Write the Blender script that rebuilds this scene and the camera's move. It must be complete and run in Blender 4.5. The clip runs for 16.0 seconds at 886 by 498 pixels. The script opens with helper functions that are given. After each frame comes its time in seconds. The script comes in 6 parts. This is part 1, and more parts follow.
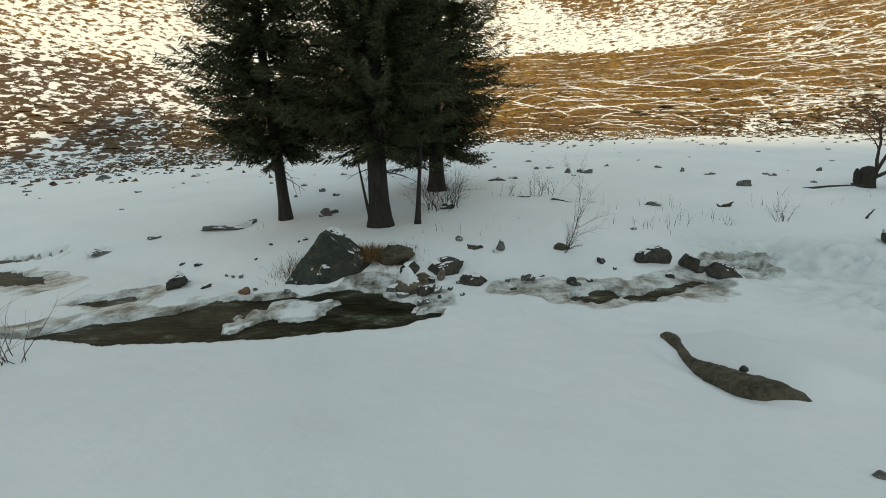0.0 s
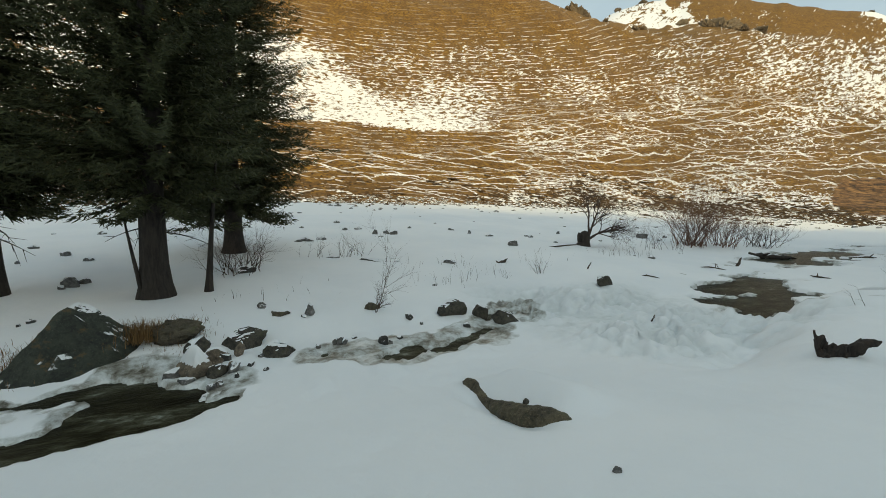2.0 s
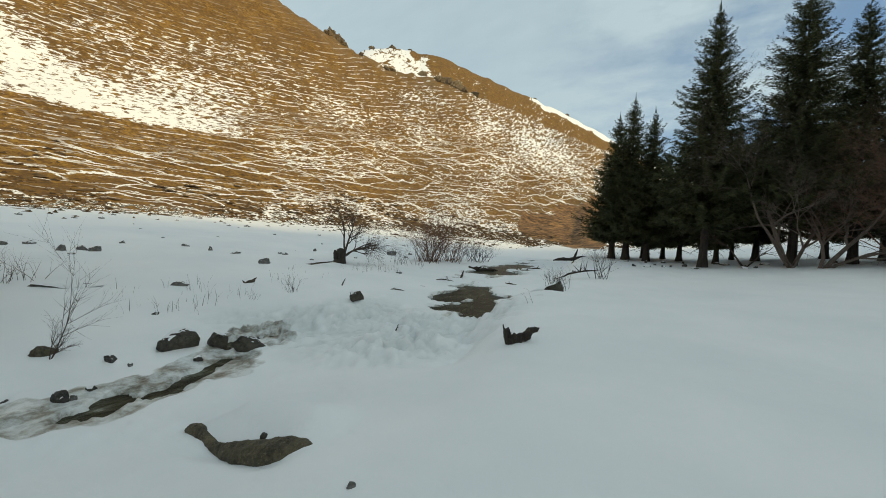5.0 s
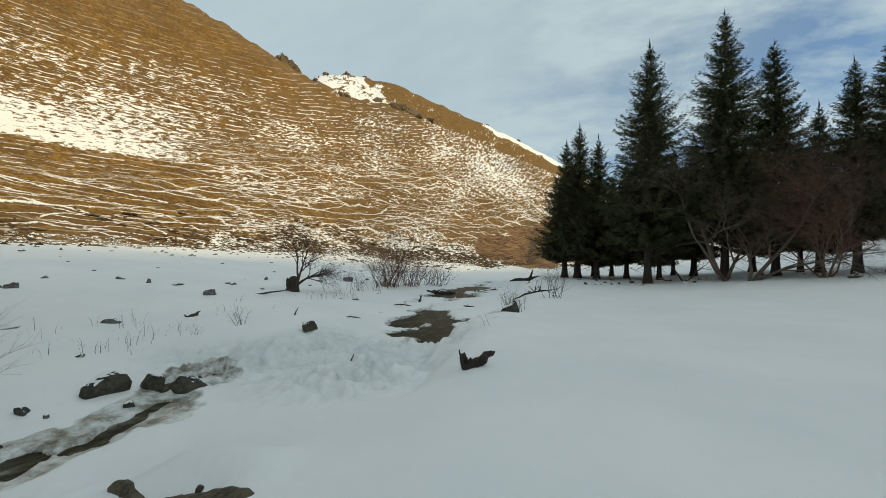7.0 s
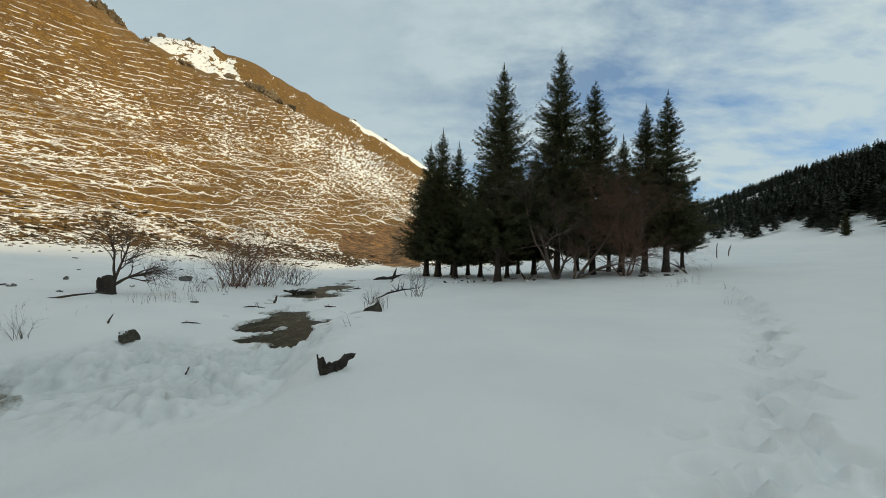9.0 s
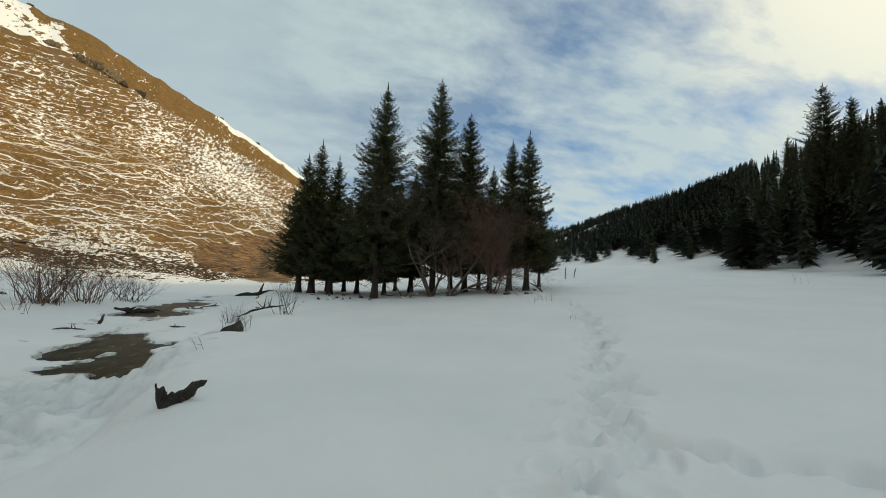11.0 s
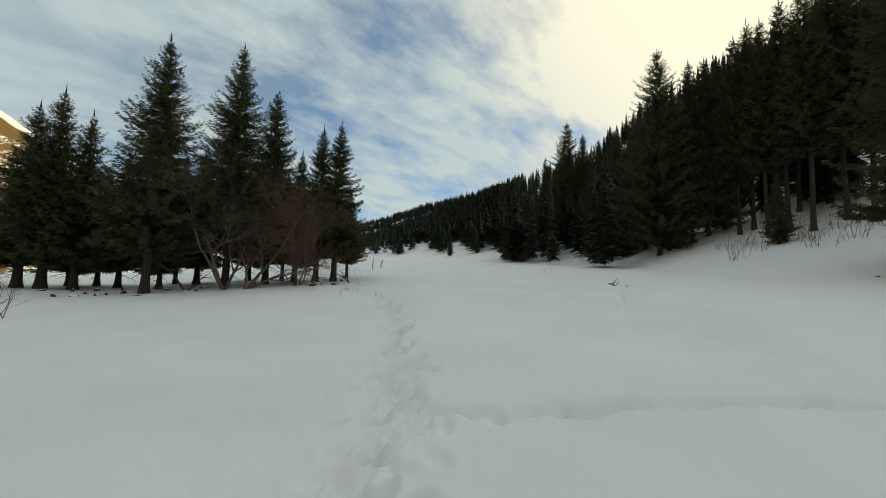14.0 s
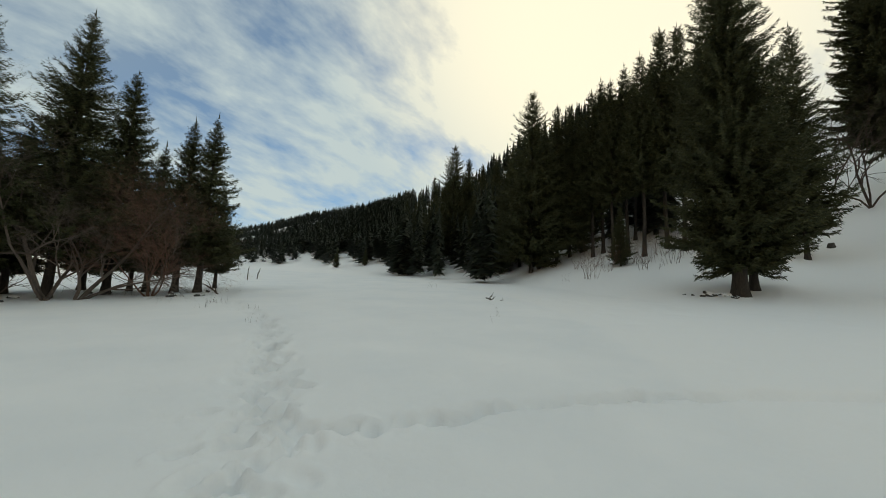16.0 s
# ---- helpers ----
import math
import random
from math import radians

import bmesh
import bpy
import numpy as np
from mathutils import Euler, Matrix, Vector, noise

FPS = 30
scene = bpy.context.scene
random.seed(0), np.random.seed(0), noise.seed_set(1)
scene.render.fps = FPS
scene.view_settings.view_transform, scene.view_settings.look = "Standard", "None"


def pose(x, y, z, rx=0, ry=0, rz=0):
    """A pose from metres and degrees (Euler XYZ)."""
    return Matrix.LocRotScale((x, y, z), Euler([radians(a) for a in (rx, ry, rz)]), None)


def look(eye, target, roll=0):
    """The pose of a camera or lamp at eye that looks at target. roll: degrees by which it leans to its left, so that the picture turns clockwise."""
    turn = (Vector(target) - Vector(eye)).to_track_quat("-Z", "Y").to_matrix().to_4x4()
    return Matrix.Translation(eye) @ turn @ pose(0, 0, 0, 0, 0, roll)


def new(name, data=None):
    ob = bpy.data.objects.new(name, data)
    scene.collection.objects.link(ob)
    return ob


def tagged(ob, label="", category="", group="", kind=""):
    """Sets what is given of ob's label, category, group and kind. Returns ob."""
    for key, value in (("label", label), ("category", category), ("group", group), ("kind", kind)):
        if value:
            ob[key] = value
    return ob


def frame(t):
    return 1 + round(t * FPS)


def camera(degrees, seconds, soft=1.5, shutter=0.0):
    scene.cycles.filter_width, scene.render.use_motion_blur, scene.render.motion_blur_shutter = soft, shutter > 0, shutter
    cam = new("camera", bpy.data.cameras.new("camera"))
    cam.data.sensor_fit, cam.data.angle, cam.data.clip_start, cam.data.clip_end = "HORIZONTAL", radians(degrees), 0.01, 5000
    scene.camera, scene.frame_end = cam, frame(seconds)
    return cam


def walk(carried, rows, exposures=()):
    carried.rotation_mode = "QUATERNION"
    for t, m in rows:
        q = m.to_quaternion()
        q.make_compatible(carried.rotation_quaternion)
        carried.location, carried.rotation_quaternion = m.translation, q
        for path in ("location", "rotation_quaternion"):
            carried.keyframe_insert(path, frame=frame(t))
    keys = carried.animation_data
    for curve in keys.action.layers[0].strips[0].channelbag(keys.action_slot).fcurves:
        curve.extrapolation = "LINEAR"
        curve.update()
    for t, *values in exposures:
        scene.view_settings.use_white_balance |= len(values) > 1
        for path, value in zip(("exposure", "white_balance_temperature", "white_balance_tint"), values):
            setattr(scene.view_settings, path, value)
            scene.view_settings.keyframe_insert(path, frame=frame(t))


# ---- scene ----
# ---- camera ----
cam = camera(96.15, 16.0, soft=0.9)
PATH = [
    (0.0, pose(0.000, 0.000, 1.650, 75.94, 0.56, -0.10)),
    (0.5, pose(-0.024, 0.018, 1.664, 79.53, -0.30, -5.64)),
    (1.0, pose(-0.004, 0.022, 1.674, 81.18, -0.79, -14.59)),
    (1.5, pose(0.011, 0.006, 1.684, 83.81, -1.31, -20.53)),
    (2.0, pose(0.039, -0.001, 1.690, 84.66, -1.44, -26.70)),
    (2.5, pose(0.120, -0.023, 1.692, 85.62, -2.07, -33.55)),
    (3.0, pose(0.158, -0.021, 1.687, 85.57, -1.63, -40.23)),
    (3.5, pose(0.190, -0.042, 1.692, 86.12, -2.26, -44.42)),
    (4.0, pose(0.233, -0.061, 1.687, 88.01, -3.95, -50.50)),
    (4.5, pose(0.239, -0.069, 1.682, 87.68, -3.62, -56.21)),
    (5.0, pose(0.240, -0.058, 1.678, 88.55, -3.11, -60.20)),
    (7.5, pose(0.322, -0.130, 1.741, 92.98, -1.33, -68.59)),
    (8.0, pose(0.343, -0.125, 1.753, 92.60, -2.15, -74.03)),
    (8.5, pose(0.366, -0.122, 1.752, 92.31, -2.46, -81.10)),
    (9.0, pose(0.370, -0.125, 1.752, 92.46, -2.04, -85.45)),
    (11.5, pose(0.378, -0.147, 1.750, 95.65, -2.83, -107.78)),
    (12.0, pose(0.350, -0.172, 1.762, 95.09, -2.52, -112.34)),
    (12.5, pose(0.324, -0.181, 1.764, 95.28, -2.21, -116.16)),
    (13.0, pose(0.305, -0.192, 1.771, 95.64, -1.99, -120.69)),
    (13.5, pose(0.291, -0.182, 1.761, 95.41, -2.19, -124.66)),
    (14.0, pose(0.239, -0.187, 1.756, 95.48, -2.00, -129.88)),
    (14.5, pose(0.196, -0.180, 1.751, 95.43, -1.99, -133.44)),
    (15.0, pose(0.161, -0.169, 1.750, 95.74, -1.53, -135.65)),
    (15.5, pose(0.118, -0.172, 1.755, 96.86, -1.68, -140.87)),
    (16.0, pose(0.108, -0.179, 1.756, 97.99, -2.41, -145.97)),
]
EXPOSURES = [(0.0, 0.07, 6430, 6), (9.0, -0.02, 6530, 7), (16.0, -0.03, 7000, 8)]
walk(cam, PATH, EXPOSURES)

# ---- light: low winter sun behind thin cloud, over the wooded ridge ----
SUN_AZ, SUN_EL = radians(172), radians(22)
SUN_DIR = Vector((math.sin(SUN_AZ) * math.cos(SUN_EL), math.cos(SUN_AZ) * math.cos(SUN_EL), math.sin(SUN_EL)))
sun_data = bpy.data.lights.new("sun", "SUN")
sun_data.energy, sun_data.angle, sun_data.color = 2.9, radians(1.5), (1.0, 0.75, 0.38)
sun_lamp = new("sun", sun_data)
sun_lamp.matrix_world = look(SUN_DIR * 300, (0, 0, 0))


def make_world():
    world = bpy.data.worlds.new("winter_sky")
    scene.world = world
    world.use_nodes = True
    nt = world.node_tree
    nt.nodes.clear()
    N, L = nt.nodes.new, nt.links.new
    out, bg = N("ShaderNodeOutputWorld"), N("ShaderNodeBackground")
    sky = N("ShaderNodeTexSky")
    sky.sky_type, sky.sun_disc = "NISHITA", False
    sky.sun_elevation, sky.sun_rotation = SUN_EL, SUN_AZ
    sky.altitude, sky.air_density, sky.dust_density, sky.ozone_density = 2200, 1.0, 0.2, 1.4
    tc = N("ShaderNodeTexCoord")
    # clouds lie on a sheet overhead: divide by the height above the horizon
    sep = N("ShaderNodeSeparateXYZ")
    L(tc.outputs["Generated"], sep.inputs[0])
    zc = N("ShaderNodeMath"); zc.operation = "MAXIMUM"; zc.inputs[1].default_value = 0.0
    L(sep.outputs["Z"], zc.inputs[0])
    za = N("ShaderNodeMath"); za.operation = "ADD"; za.inputs[1].default_value = 0.34
    L(zc.outputs[0], za.inputs[0])
    div = N("ShaderNodeVectorMath"); div.operation = "DIVIDE"
    comb = N("ShaderNodeCombineXYZ")
    for k in range(3):
        L(za.outputs[0], comb.inputs[k])
    L(tc.outputs["Generated"], div.inputs[0]); L(comb.outputs[0], div.inputs[1])
    mp = N("ShaderNodeMapping"); mp.inputs["Scale"].default_value = (2.4, 1.25, 1.0); mp.inputs["Location"].default_value = (0.35, 0.2, 0)
    L(div.outputs[0], mp.inputs["Vector"])
    n1 = N("ShaderNodeTexNoise"); n1.inputs["Scale"].default_value = 1.7; n1.inputs["Detail"].default_value = 9; n1.inputs["Roughness"].default_value = 0.58; n1.inputs["Distortion"].default_value = 0.22
    L(mp.outputs[0], n1.inputs["Vector"])
    n2 = N("ShaderNodeTexNoise"); n2.inputs["Scale"].default_value = 6.0; n2.inputs["Detail"].default_value = 6; n2.inputs["Roughness"].default_value = 0.55
    L(mp.outputs[0], n2.inputs["Vector"])
    both = N("ShaderNodeMath"); both.operation = "MULTIPLY_ADD"; both.inputs[1].default_value = 0.30
    L(n2.outputs["Fac"], both.inputs[0]); L(n1.outputs["Fac"], both.inputs[2])
    ramp = N("ShaderNodeValToRGB")
    ramp.color_ramp.elements[0].position, ramp.color_ramp.elements[0].color = 0.49, (0.0, 0.0, 0.0, 1)
    ramp.color_ramp.elements[1].position, ramp.color_ramp.elements[1].color = 0.74, (1, 1, 1, 1)
    L(both.outputs[0], ramp.inputs[0])
    # nearness to the sun: thicker, brighter, warmer cloud there
    dot = N("ShaderNodeVectorMath"); dot.operation = "DOT_PRODUCT"; dot.inputs[1].default_value = SUN_GLOW
    L(tc.outputs["Generated"], dot.inputs[0])
    near = N("ShaderNodeMapRange"); near.inputs["From Min"].default_value = 0.78; near.inputs["From Max"].default_value = 1.0
    near.interpolation_type = "SMOOTHSTEP"
    L(dot.outputs["Value"], near.inputs["Value"])
    ccol = N("ShaderNodeMix"); ccol.data_type = "RGBA"
    ccol.inputs["A"].default_value = (*CLOUD_FAR, 1); ccol.inputs["B"].default_value = (*CLOUD_SUN, 1)
    L(near.outputs[0], ccol.inputs["Factor"])
    cover = N("ShaderNodeMath"); cover.operation = "MULTIPLY_ADD"; cover.use_clamp = True
    pw = N("ShaderNodeMath"); pw.operation = "POWER"; pw.inputs[1].default_value = 2.2
    L(near.outputs[0], pw.inputs[0])
    L(pw.outputs[0], cover.inputs[0]); cover.inputs[1].default_value = 0.9
    L(ramp.outputs["Color"], cover.inputs[2])
    # an even veil away from the sun, broken cloud towards it
    away = N("ShaderNodeVectorMath"); away.operation = "DOT_PRODUCT"; away.inputs[1].default_value = Vector((math.sin(radians(140)), math.cos(radians(140)), 0.0))
    L(tc.outputs["Generated"], away.inputs[0])
    broken = N("ShaderNodeMapRange"); broken.inputs["From Min"].default_value = 0.32; broken.inputs["From Max"].default_value = 0.80
    broken.inputs["To Min"].default_value = 0.12; broken.inputs["To Max"].default_value = 1.0
    L(away.outputs["Value"], broken.inputs["Value"])
    blend = N("ShaderNodeMix"); blend.data_type = "FLOAT"
    blend.inputs["A"].default_value = 0.84
    L(broken.outputs[0], blend.inputs["Factor"]); L(cover.outputs[0], blend.inputs["B"])
    veil = N("ShaderNodeMapRange"); veil.inputs["To Min"].default_value = 0.24; veil.inputs["To Max"].default_value = 0.97
    L(blend.outputs["Result"], veil.inputs["Value"])
    skyg = N("ShaderNodeMix"); skyg.data_type = "RGBA"; skyg.blend_type = "MULTIPLY"; skyg.inputs["Factor"].default_value = 1.0
    skyg.inputs["B"].default_value = (*SKY_GAIN, 1)
    L(sky.outputs[0], skyg.inputs["A"])
    mix = N("ShaderNodeMix"); mix.data_type = "RGBA"
    L(veil.outputs[0], mix.inputs["Factor"]); L(skyg.outputs["Result"], mix.inputs["A"]); L(ccol.outputs["Result"], mix.inputs["B"])
    L(mix.outputs["Result"], bg.inputs["Color"])
    bg.inputs["Strength"].default_value = 0.1
    L(bg.outputs[0], out.inputs["Surface"])


SUN_GLOW = Vector((math.sin(radians(171)) * math.cos(radians(40)), math.cos(radians(171)) * math.cos(radians(40)), math.sin(radians(40))))
CLOUD_FAR, CLOUD_SUN, SKY_GAIN = (5.4, 6.45, 6.75), (11.0, 10.5, 8.4), (0.50, 0.91, 1.16)
make_world()

# ---- materials ----
def mat_new(name):
    m = bpy.data.materials.new(name)
    m.use_nodes = True
    nt = m.node_tree
    return m, nt, nt.nodes["Principled BSDF"]


def node(nt, kind, **kw):
    n = nt.nodes.new(kind)
    for k, v in kw.items():
        n.inputs[k.replace("_", " ")].default_value = v
    return n


def noise_node(nt, vec, scale, detail=5.0, rough=0.55, dist=0.0):
    n = node(nt, "ShaderNodeTexNoise", Scale=scale, Detail=detail, Roughness=rough, Distortion=dist)
    if vec is not None:
        nt.links.new(vec, n.inputs["Vector"])
    return n.outputs["Fac"]


def ramp_node(nt, fac, *stops):
    r = nt.nodes.new("ShaderNodeValToRGB")
    el = r.color_ramp.elements
    while len(el) < len(stops):
        el.new(0.5)
    for e, (p, c) in zip(el, stops):
        e.position = p
        e.color = (*c, 1) if hasattr(c, "__len__") else (c, c, c, 1)
    nt.links.new(fac, r.inputs[0])
    return r.outputs["Color"]


def mix_col(nt, fac, a, b, blend="MIX"):
    m = nt.nodes.new("ShaderNodeMix")
    m.data_type, m.blend_type = "RGBA", blend
    for key, v in (("Factor", fac), ("A", a), ("B", b)):
        if isinstance(v, (int, float)):
            m.inputs[key].default_value = v
        elif isinstance(v, tuple):
            m.inputs[key].default_value = (*v, 1)
        else:
            nt.links.new(v, m.inputs[key])
    return m.outputs["Result"]


def calc(nt, op, a, b=0.0, c=0.0, clamp=False):
    m = nt.nodes.new("ShaderNodeMath")
    m.operation, m.use_clamp = op, clamp
    for k, v in enumerate((a, b, c)):
        if isinstance(v, (int, float)):
            m.inputs[k].default_value = v
        else:
            nt.links.new(v, m.inputs[k])
    return m.outputs[0]


def bump(nt, bsdf, height, strength=0.4, dist=0.02):
    b = node(nt, "ShaderNodeBump", Strength=strength, Distance=dist)
    nt.links.new(height, b.inputs["Height"])
    nt.links.new(b.outputs[0], bsdf.inputs["Normal"])


def attr(nt, name):
    a = nt.nodes.new("ShaderNodeAttribute")
    a.attribute_name = name
    return a


def obj_coord(nt):
    return nt.nodes.new("ShaderNodeTexCoord").outputs["Object"]


def mat_ground():
    m, nt, bs = mat_new("snow_ground")
    co = obj_coord(nt)
    L = nt.links.new
    ice, hill, bare = attr(nt, "ice").outputs["Fac"], attr(nt, "hill").outputs["Fac"], attr(nt, "bare").outputs["Fac"]
    uv = attr(nt, "contour").outputs["Vector"]
    # snow of the valley floor
    big = noise_node(nt, co, 0.35, 4)
    fine = noise_node(nt, co, 9.0, 6, 0.65)
    snow = ramp_node(nt, big, (0.3, (0.76, 0.79, 0.82)), (0.7, (0.84, 0.855, 0.87)))
    # wet stream ice, grey and stained
    icen = noise_node(nt, co, 2.6, 8, 0.68, 0.15)
    icec = ramp_node(nt, icen, (0.36, (0.085, 0.074, 0.052)), (0.45, (0.27, 0.265, 0.235)), (0.51, (0.45, 0.47, 0.46)), (0.62, (0.68, 0.71, 0.72)))
    icef = calc(nt, "MULTIPLY_ADD", icen, 0.9, calc(nt, "SUBTRACT", ice, 0.42), True)
    icem = ramp_node(nt, icef, (0.45, 0.0), (0.60, 1.0))
    # grey of the heap's crevices: bare ice and painted-in shade together
    ice_shade_c = ramp_node(nt, noise_node(nt, co, 6.0, 4, 0.6), (0.3, (0.46, 0.50, 0.50)), (0.7, (0.64, 0.68, 0.69)))
    snow = mix_col(nt, attr(nt, "ice_shade").outputs["Fac"], snow, ice_shade_c)
    floor_c = mix_col(nt, icem, snow, icec)
    # hillside: dry grass between snow-filled sheep tracks that follow the contours
    mp = node(nt, "ShaderNodeMapping", Scale=(0.075, 0.170, 1.0))
    L(uv, mp.inputs["Vector"])
    tus = noise_node(nt, mp.outputs[0], 9.0, 5, 0.68, 0.5)
    mp2 = node(nt, "ShaderNodeMapping", Scale=(0.02, 0.07, 1.0))
    L(uv, mp2.inputs["Vector"])
    patch = noise_node(nt, mp2.outputs[0], 1.6, 4, 0.6)
    grassn = noise_node(nt, co, 1.3, 8, 0.76)
    grass = ramp_node(nt, grassn, (0.36, (0.050, 0.023, 0.004)), (0.5, (0.180, 0.093, 0.012)), (0.64, (0.35, 0.20, 0.030)))
    red = noise_node(nt, co, 0.06, 3)
    grass = mix_col(nt, ramp_node(nt, red, (0.5, 0.0), (0.7, 0.35)), grass, (0.16, 0.09, 0.03))
    grass = mix_col(nt, ramp_node(nt, noise_node(nt, co, 0.16, 5, 0.65, 0.4), (0.42, 0.45), (0.56, 0.0)), grass, (0.085, 0.042, 0.008))
    # shade of the low left slope and the foot, painted as darker grass
    hill_shade = attr(nt, "dark").outputs["Fac"]
    grass = mix_col(nt, hill_shade, grass, (0.085, 0.046, 0.020))

    sep = nt.nodes.new("ShaderNodeSeparateXYZ")
    L(uv, sep.inputs[0])
    run, rise = sep.outputs["X"], sep.outputs["Y"]

    ragged = noise_node(nt, co, 2.2, 5, 0.75)

    def tracks(period, slant, wander, sx, sy, width, seed):
        """Lines along the slope: one every period metres of height, slanting and wandering."""
        mpp = node(nt, "ShaderNodeMapping", Location=(seed, seed * 0.7, 0), Scale=(sx, sy, 1.0))
        L(uv, mpp.inputs["Vector"])
        wob = calc(nt, "MULTIPLY", calc(nt, "SUBTRACT", noise_node(nt, mpp.outputs[0], 1.0, 5, 0.55), 0.5), wander)
        ph = calc(nt, "ADD", calc(nt, "MULTIPLY", rise, 1.0 / period), calc(nt, "MULTIPLY_ADD", run, slant, wob))
        dist = calc(nt, "ABSOLUTE", calc(nt, "SUBTRACT", calc(nt, "FRACT", ph), 0.5))
        dist = calc(nt, "ADD", dist, calc(nt, "MULTIPLY", calc(nt, "SUBTRACT", ragged, 0.5), width * 4.5))
        return ramp_node(nt, dist, (width * 0.5, 1.0), (width, 0.0))
    t1 = tracks(1.9, 0.006, 3.4, 0.05, 0.10, 0.062, 1.0)
    t2 = tracks(2.8, 0.036, 2.8, 0.06, 0.12, 0.058, 5.0)
    t3 = tracks(3.1, -0.042, 2.8, 0.06, 0.11, 0.058, 9.0)
    t4 = tracks(4.6, 0.075, 2.2, 0.05, 0.08, 0.046, 14.0)
    def gate(scale, seed, lo, hi):
        """Stretches along the slope where a set of tracks is kept."""
        mpg = node(nt, "ShaderNodeMapping", Location=(seed, seed, 0), Scale=(0.020, 0.09, 1.0))
        L(uv, mpg.inputs["Vector"])
        return ramp_node(nt, noise_node(nt, mpg.outputs[0], scale, 4, 0.6), (lo, 0.0), (hi, 1.0))
    t1 = calc(nt, "MULTIPLY", t1, gate(1.6, 3.0, 0.47, 0.54))
    t2 = calc(nt, "MULTIPLY", t2, gate(1.3, 7.0, 0.44, 0.50))
    t3 = calc(nt, "MULTIPLY", t3, gate(1.3, 12.0, 0.46, 0.52))
    t4 = calc(nt, "MULTIPLY", t4, gate(1.2, 17.0, 0.46, 0.52))
    lines = calc(nt, "MAXIMUM", calc(nt, "MAXIMUM", t1, t4), calc(nt, "MAXIMUM", t2, t3))
    lines = calc(nt, "MULTIPLY", lines, ramp_node(nt, noise_node(nt, co, 0.35, 4, 0.7), (0.32, 0.2), (0.48, 1.0)))
    lines = calc(nt, "MULTIPLY", lines, attr(nt, "tracked").outputs["Fac"])
    mpd = node(nt, "ShaderNodeMapping", Location=(31.0, 17.0, 0), Scale=(0.34, 0.75, 1.0))
    L(uv, mpd.inputs["Vector"])
    dashes = ramp_node(nt, noise_node(nt, mpd.outputs[0], 1.0, 4, 0.7), (0.49, 0.0), (0.54, 1.0))
    fine_t = calc(nt, "MULTIPLY", tracks(1.25, 0.004, 3.0, 0.06, 0.12, 0.12, 21.0), dashes)
    lines = calc(nt, "MAXIMUM", lines, calc(nt, "MULTIPLY", fine_t, calc(nt, "SUBTRACT", 1.0, attr(nt, "tracked").outputs["Fac"])))
    lines = calc(nt, "MULTIPLY", lines, calc(nt, "SUBTRACT", 1.0, attr(nt, "plain").outputs["Fac"]))
    # snow cover between the tussocks: more where the ground is less bare
    foot = attr(nt, "foot").outputs["Fac"]
    clump = calc(nt, "MULTIPLY_ADD", calc(nt, "SUBTRACT", noise_node(nt, co, 0.30, 6, 0.66), 0.5), 1.25, 0.5)
    tus = calc(nt, "ADD", calc(nt, "MULTIPLY", tus, calc(nt, "SUBTRACT", 1.0, foot)), calc(nt, "MULTIPLY", clump, foot))
    tufted = attr(nt, "tufted").outputs["Fac"]
    tufts = calc(nt, "MULTIPLY_ADD", calc(nt, "SUBTRACT", noise_node(nt, co, 1.0, 5, 0.6), 0.5), 1.2, 0.5)
    tus = calc(nt, "ADD", calc(nt, "MULTIPLY", tus, calc(nt, "SUBTRACT", 1.0, tufted)), calc(nt, "MULTIPLY", tufts, tufted))
    thr = calc(nt, "MULTIPLY_ADD", calc(nt, "SUBTRACT", patch, 0.5), 0.30, tus)
    thr = calc(nt, "SUBTRACT", thr, calc(nt, "MULTIPLY_ADD", bare, 0.66, 0.17))
    spots = ramp_node(nt, calc(nt, "ADD", thr, 0.5), (0.485, 0.0), (0.52, 1.0))
    hs = calc(nt, "MAXIMUM", spots, lines)
    hill_c = mix_col(nt, hs, grass, (0.84, 0.85, 0.86))
    earthn = noise_node(nt, co, 0.5, 9, 0.76)
    earth_c = ramp_node(nt, earthn, (0.40, (0.030, 0.016, 0.006)), (0.5, (0.16, 0.080, 0.025)), (0.61, (0.36, 0.20, 0.070)))
    hill_c = mix_col(nt, ramp_node(nt, calc(nt, "MULTIPLY_ADD", calc(nt, "ADD", clump, patch), 0.7, calc(nt, "SUBTRACT", attr(nt, "earth").outputs["Fac"], 0.7)), (0.44, 0.0), (0.54, 1.0)), hill_c, earth_c)
    col = mix_col(nt, hill, floor_c, hill_c)
    L(col, bs.inputs["Base Color"])
    rough = calc(nt, "MULTIPLY_ADD", icem, -0.38, 0.72)
    L(calc(nt, "MAXIMUM", rough, calc(nt, "MULTIPLY", hill, 0.85)), bs.inputs["Roughness"])
    bs.inputs["Specular IOR Level"].default_value = 0.35
    h = calc(nt, "ADD", calc(nt, "MULTIPLY_ADD", fine, 0.35, calc(nt, "MULTIPLY", noise_node(nt, co, 1.5, 4, 0.5), 1.1)), calc(nt, "MULTIPLY", calc(nt, "MULTIPLY", grassn, hill), calc(nt, "SUBTRACT", 1.2, hs)))
    bump(nt, bs, h, 0.45, 0.06)
    return m


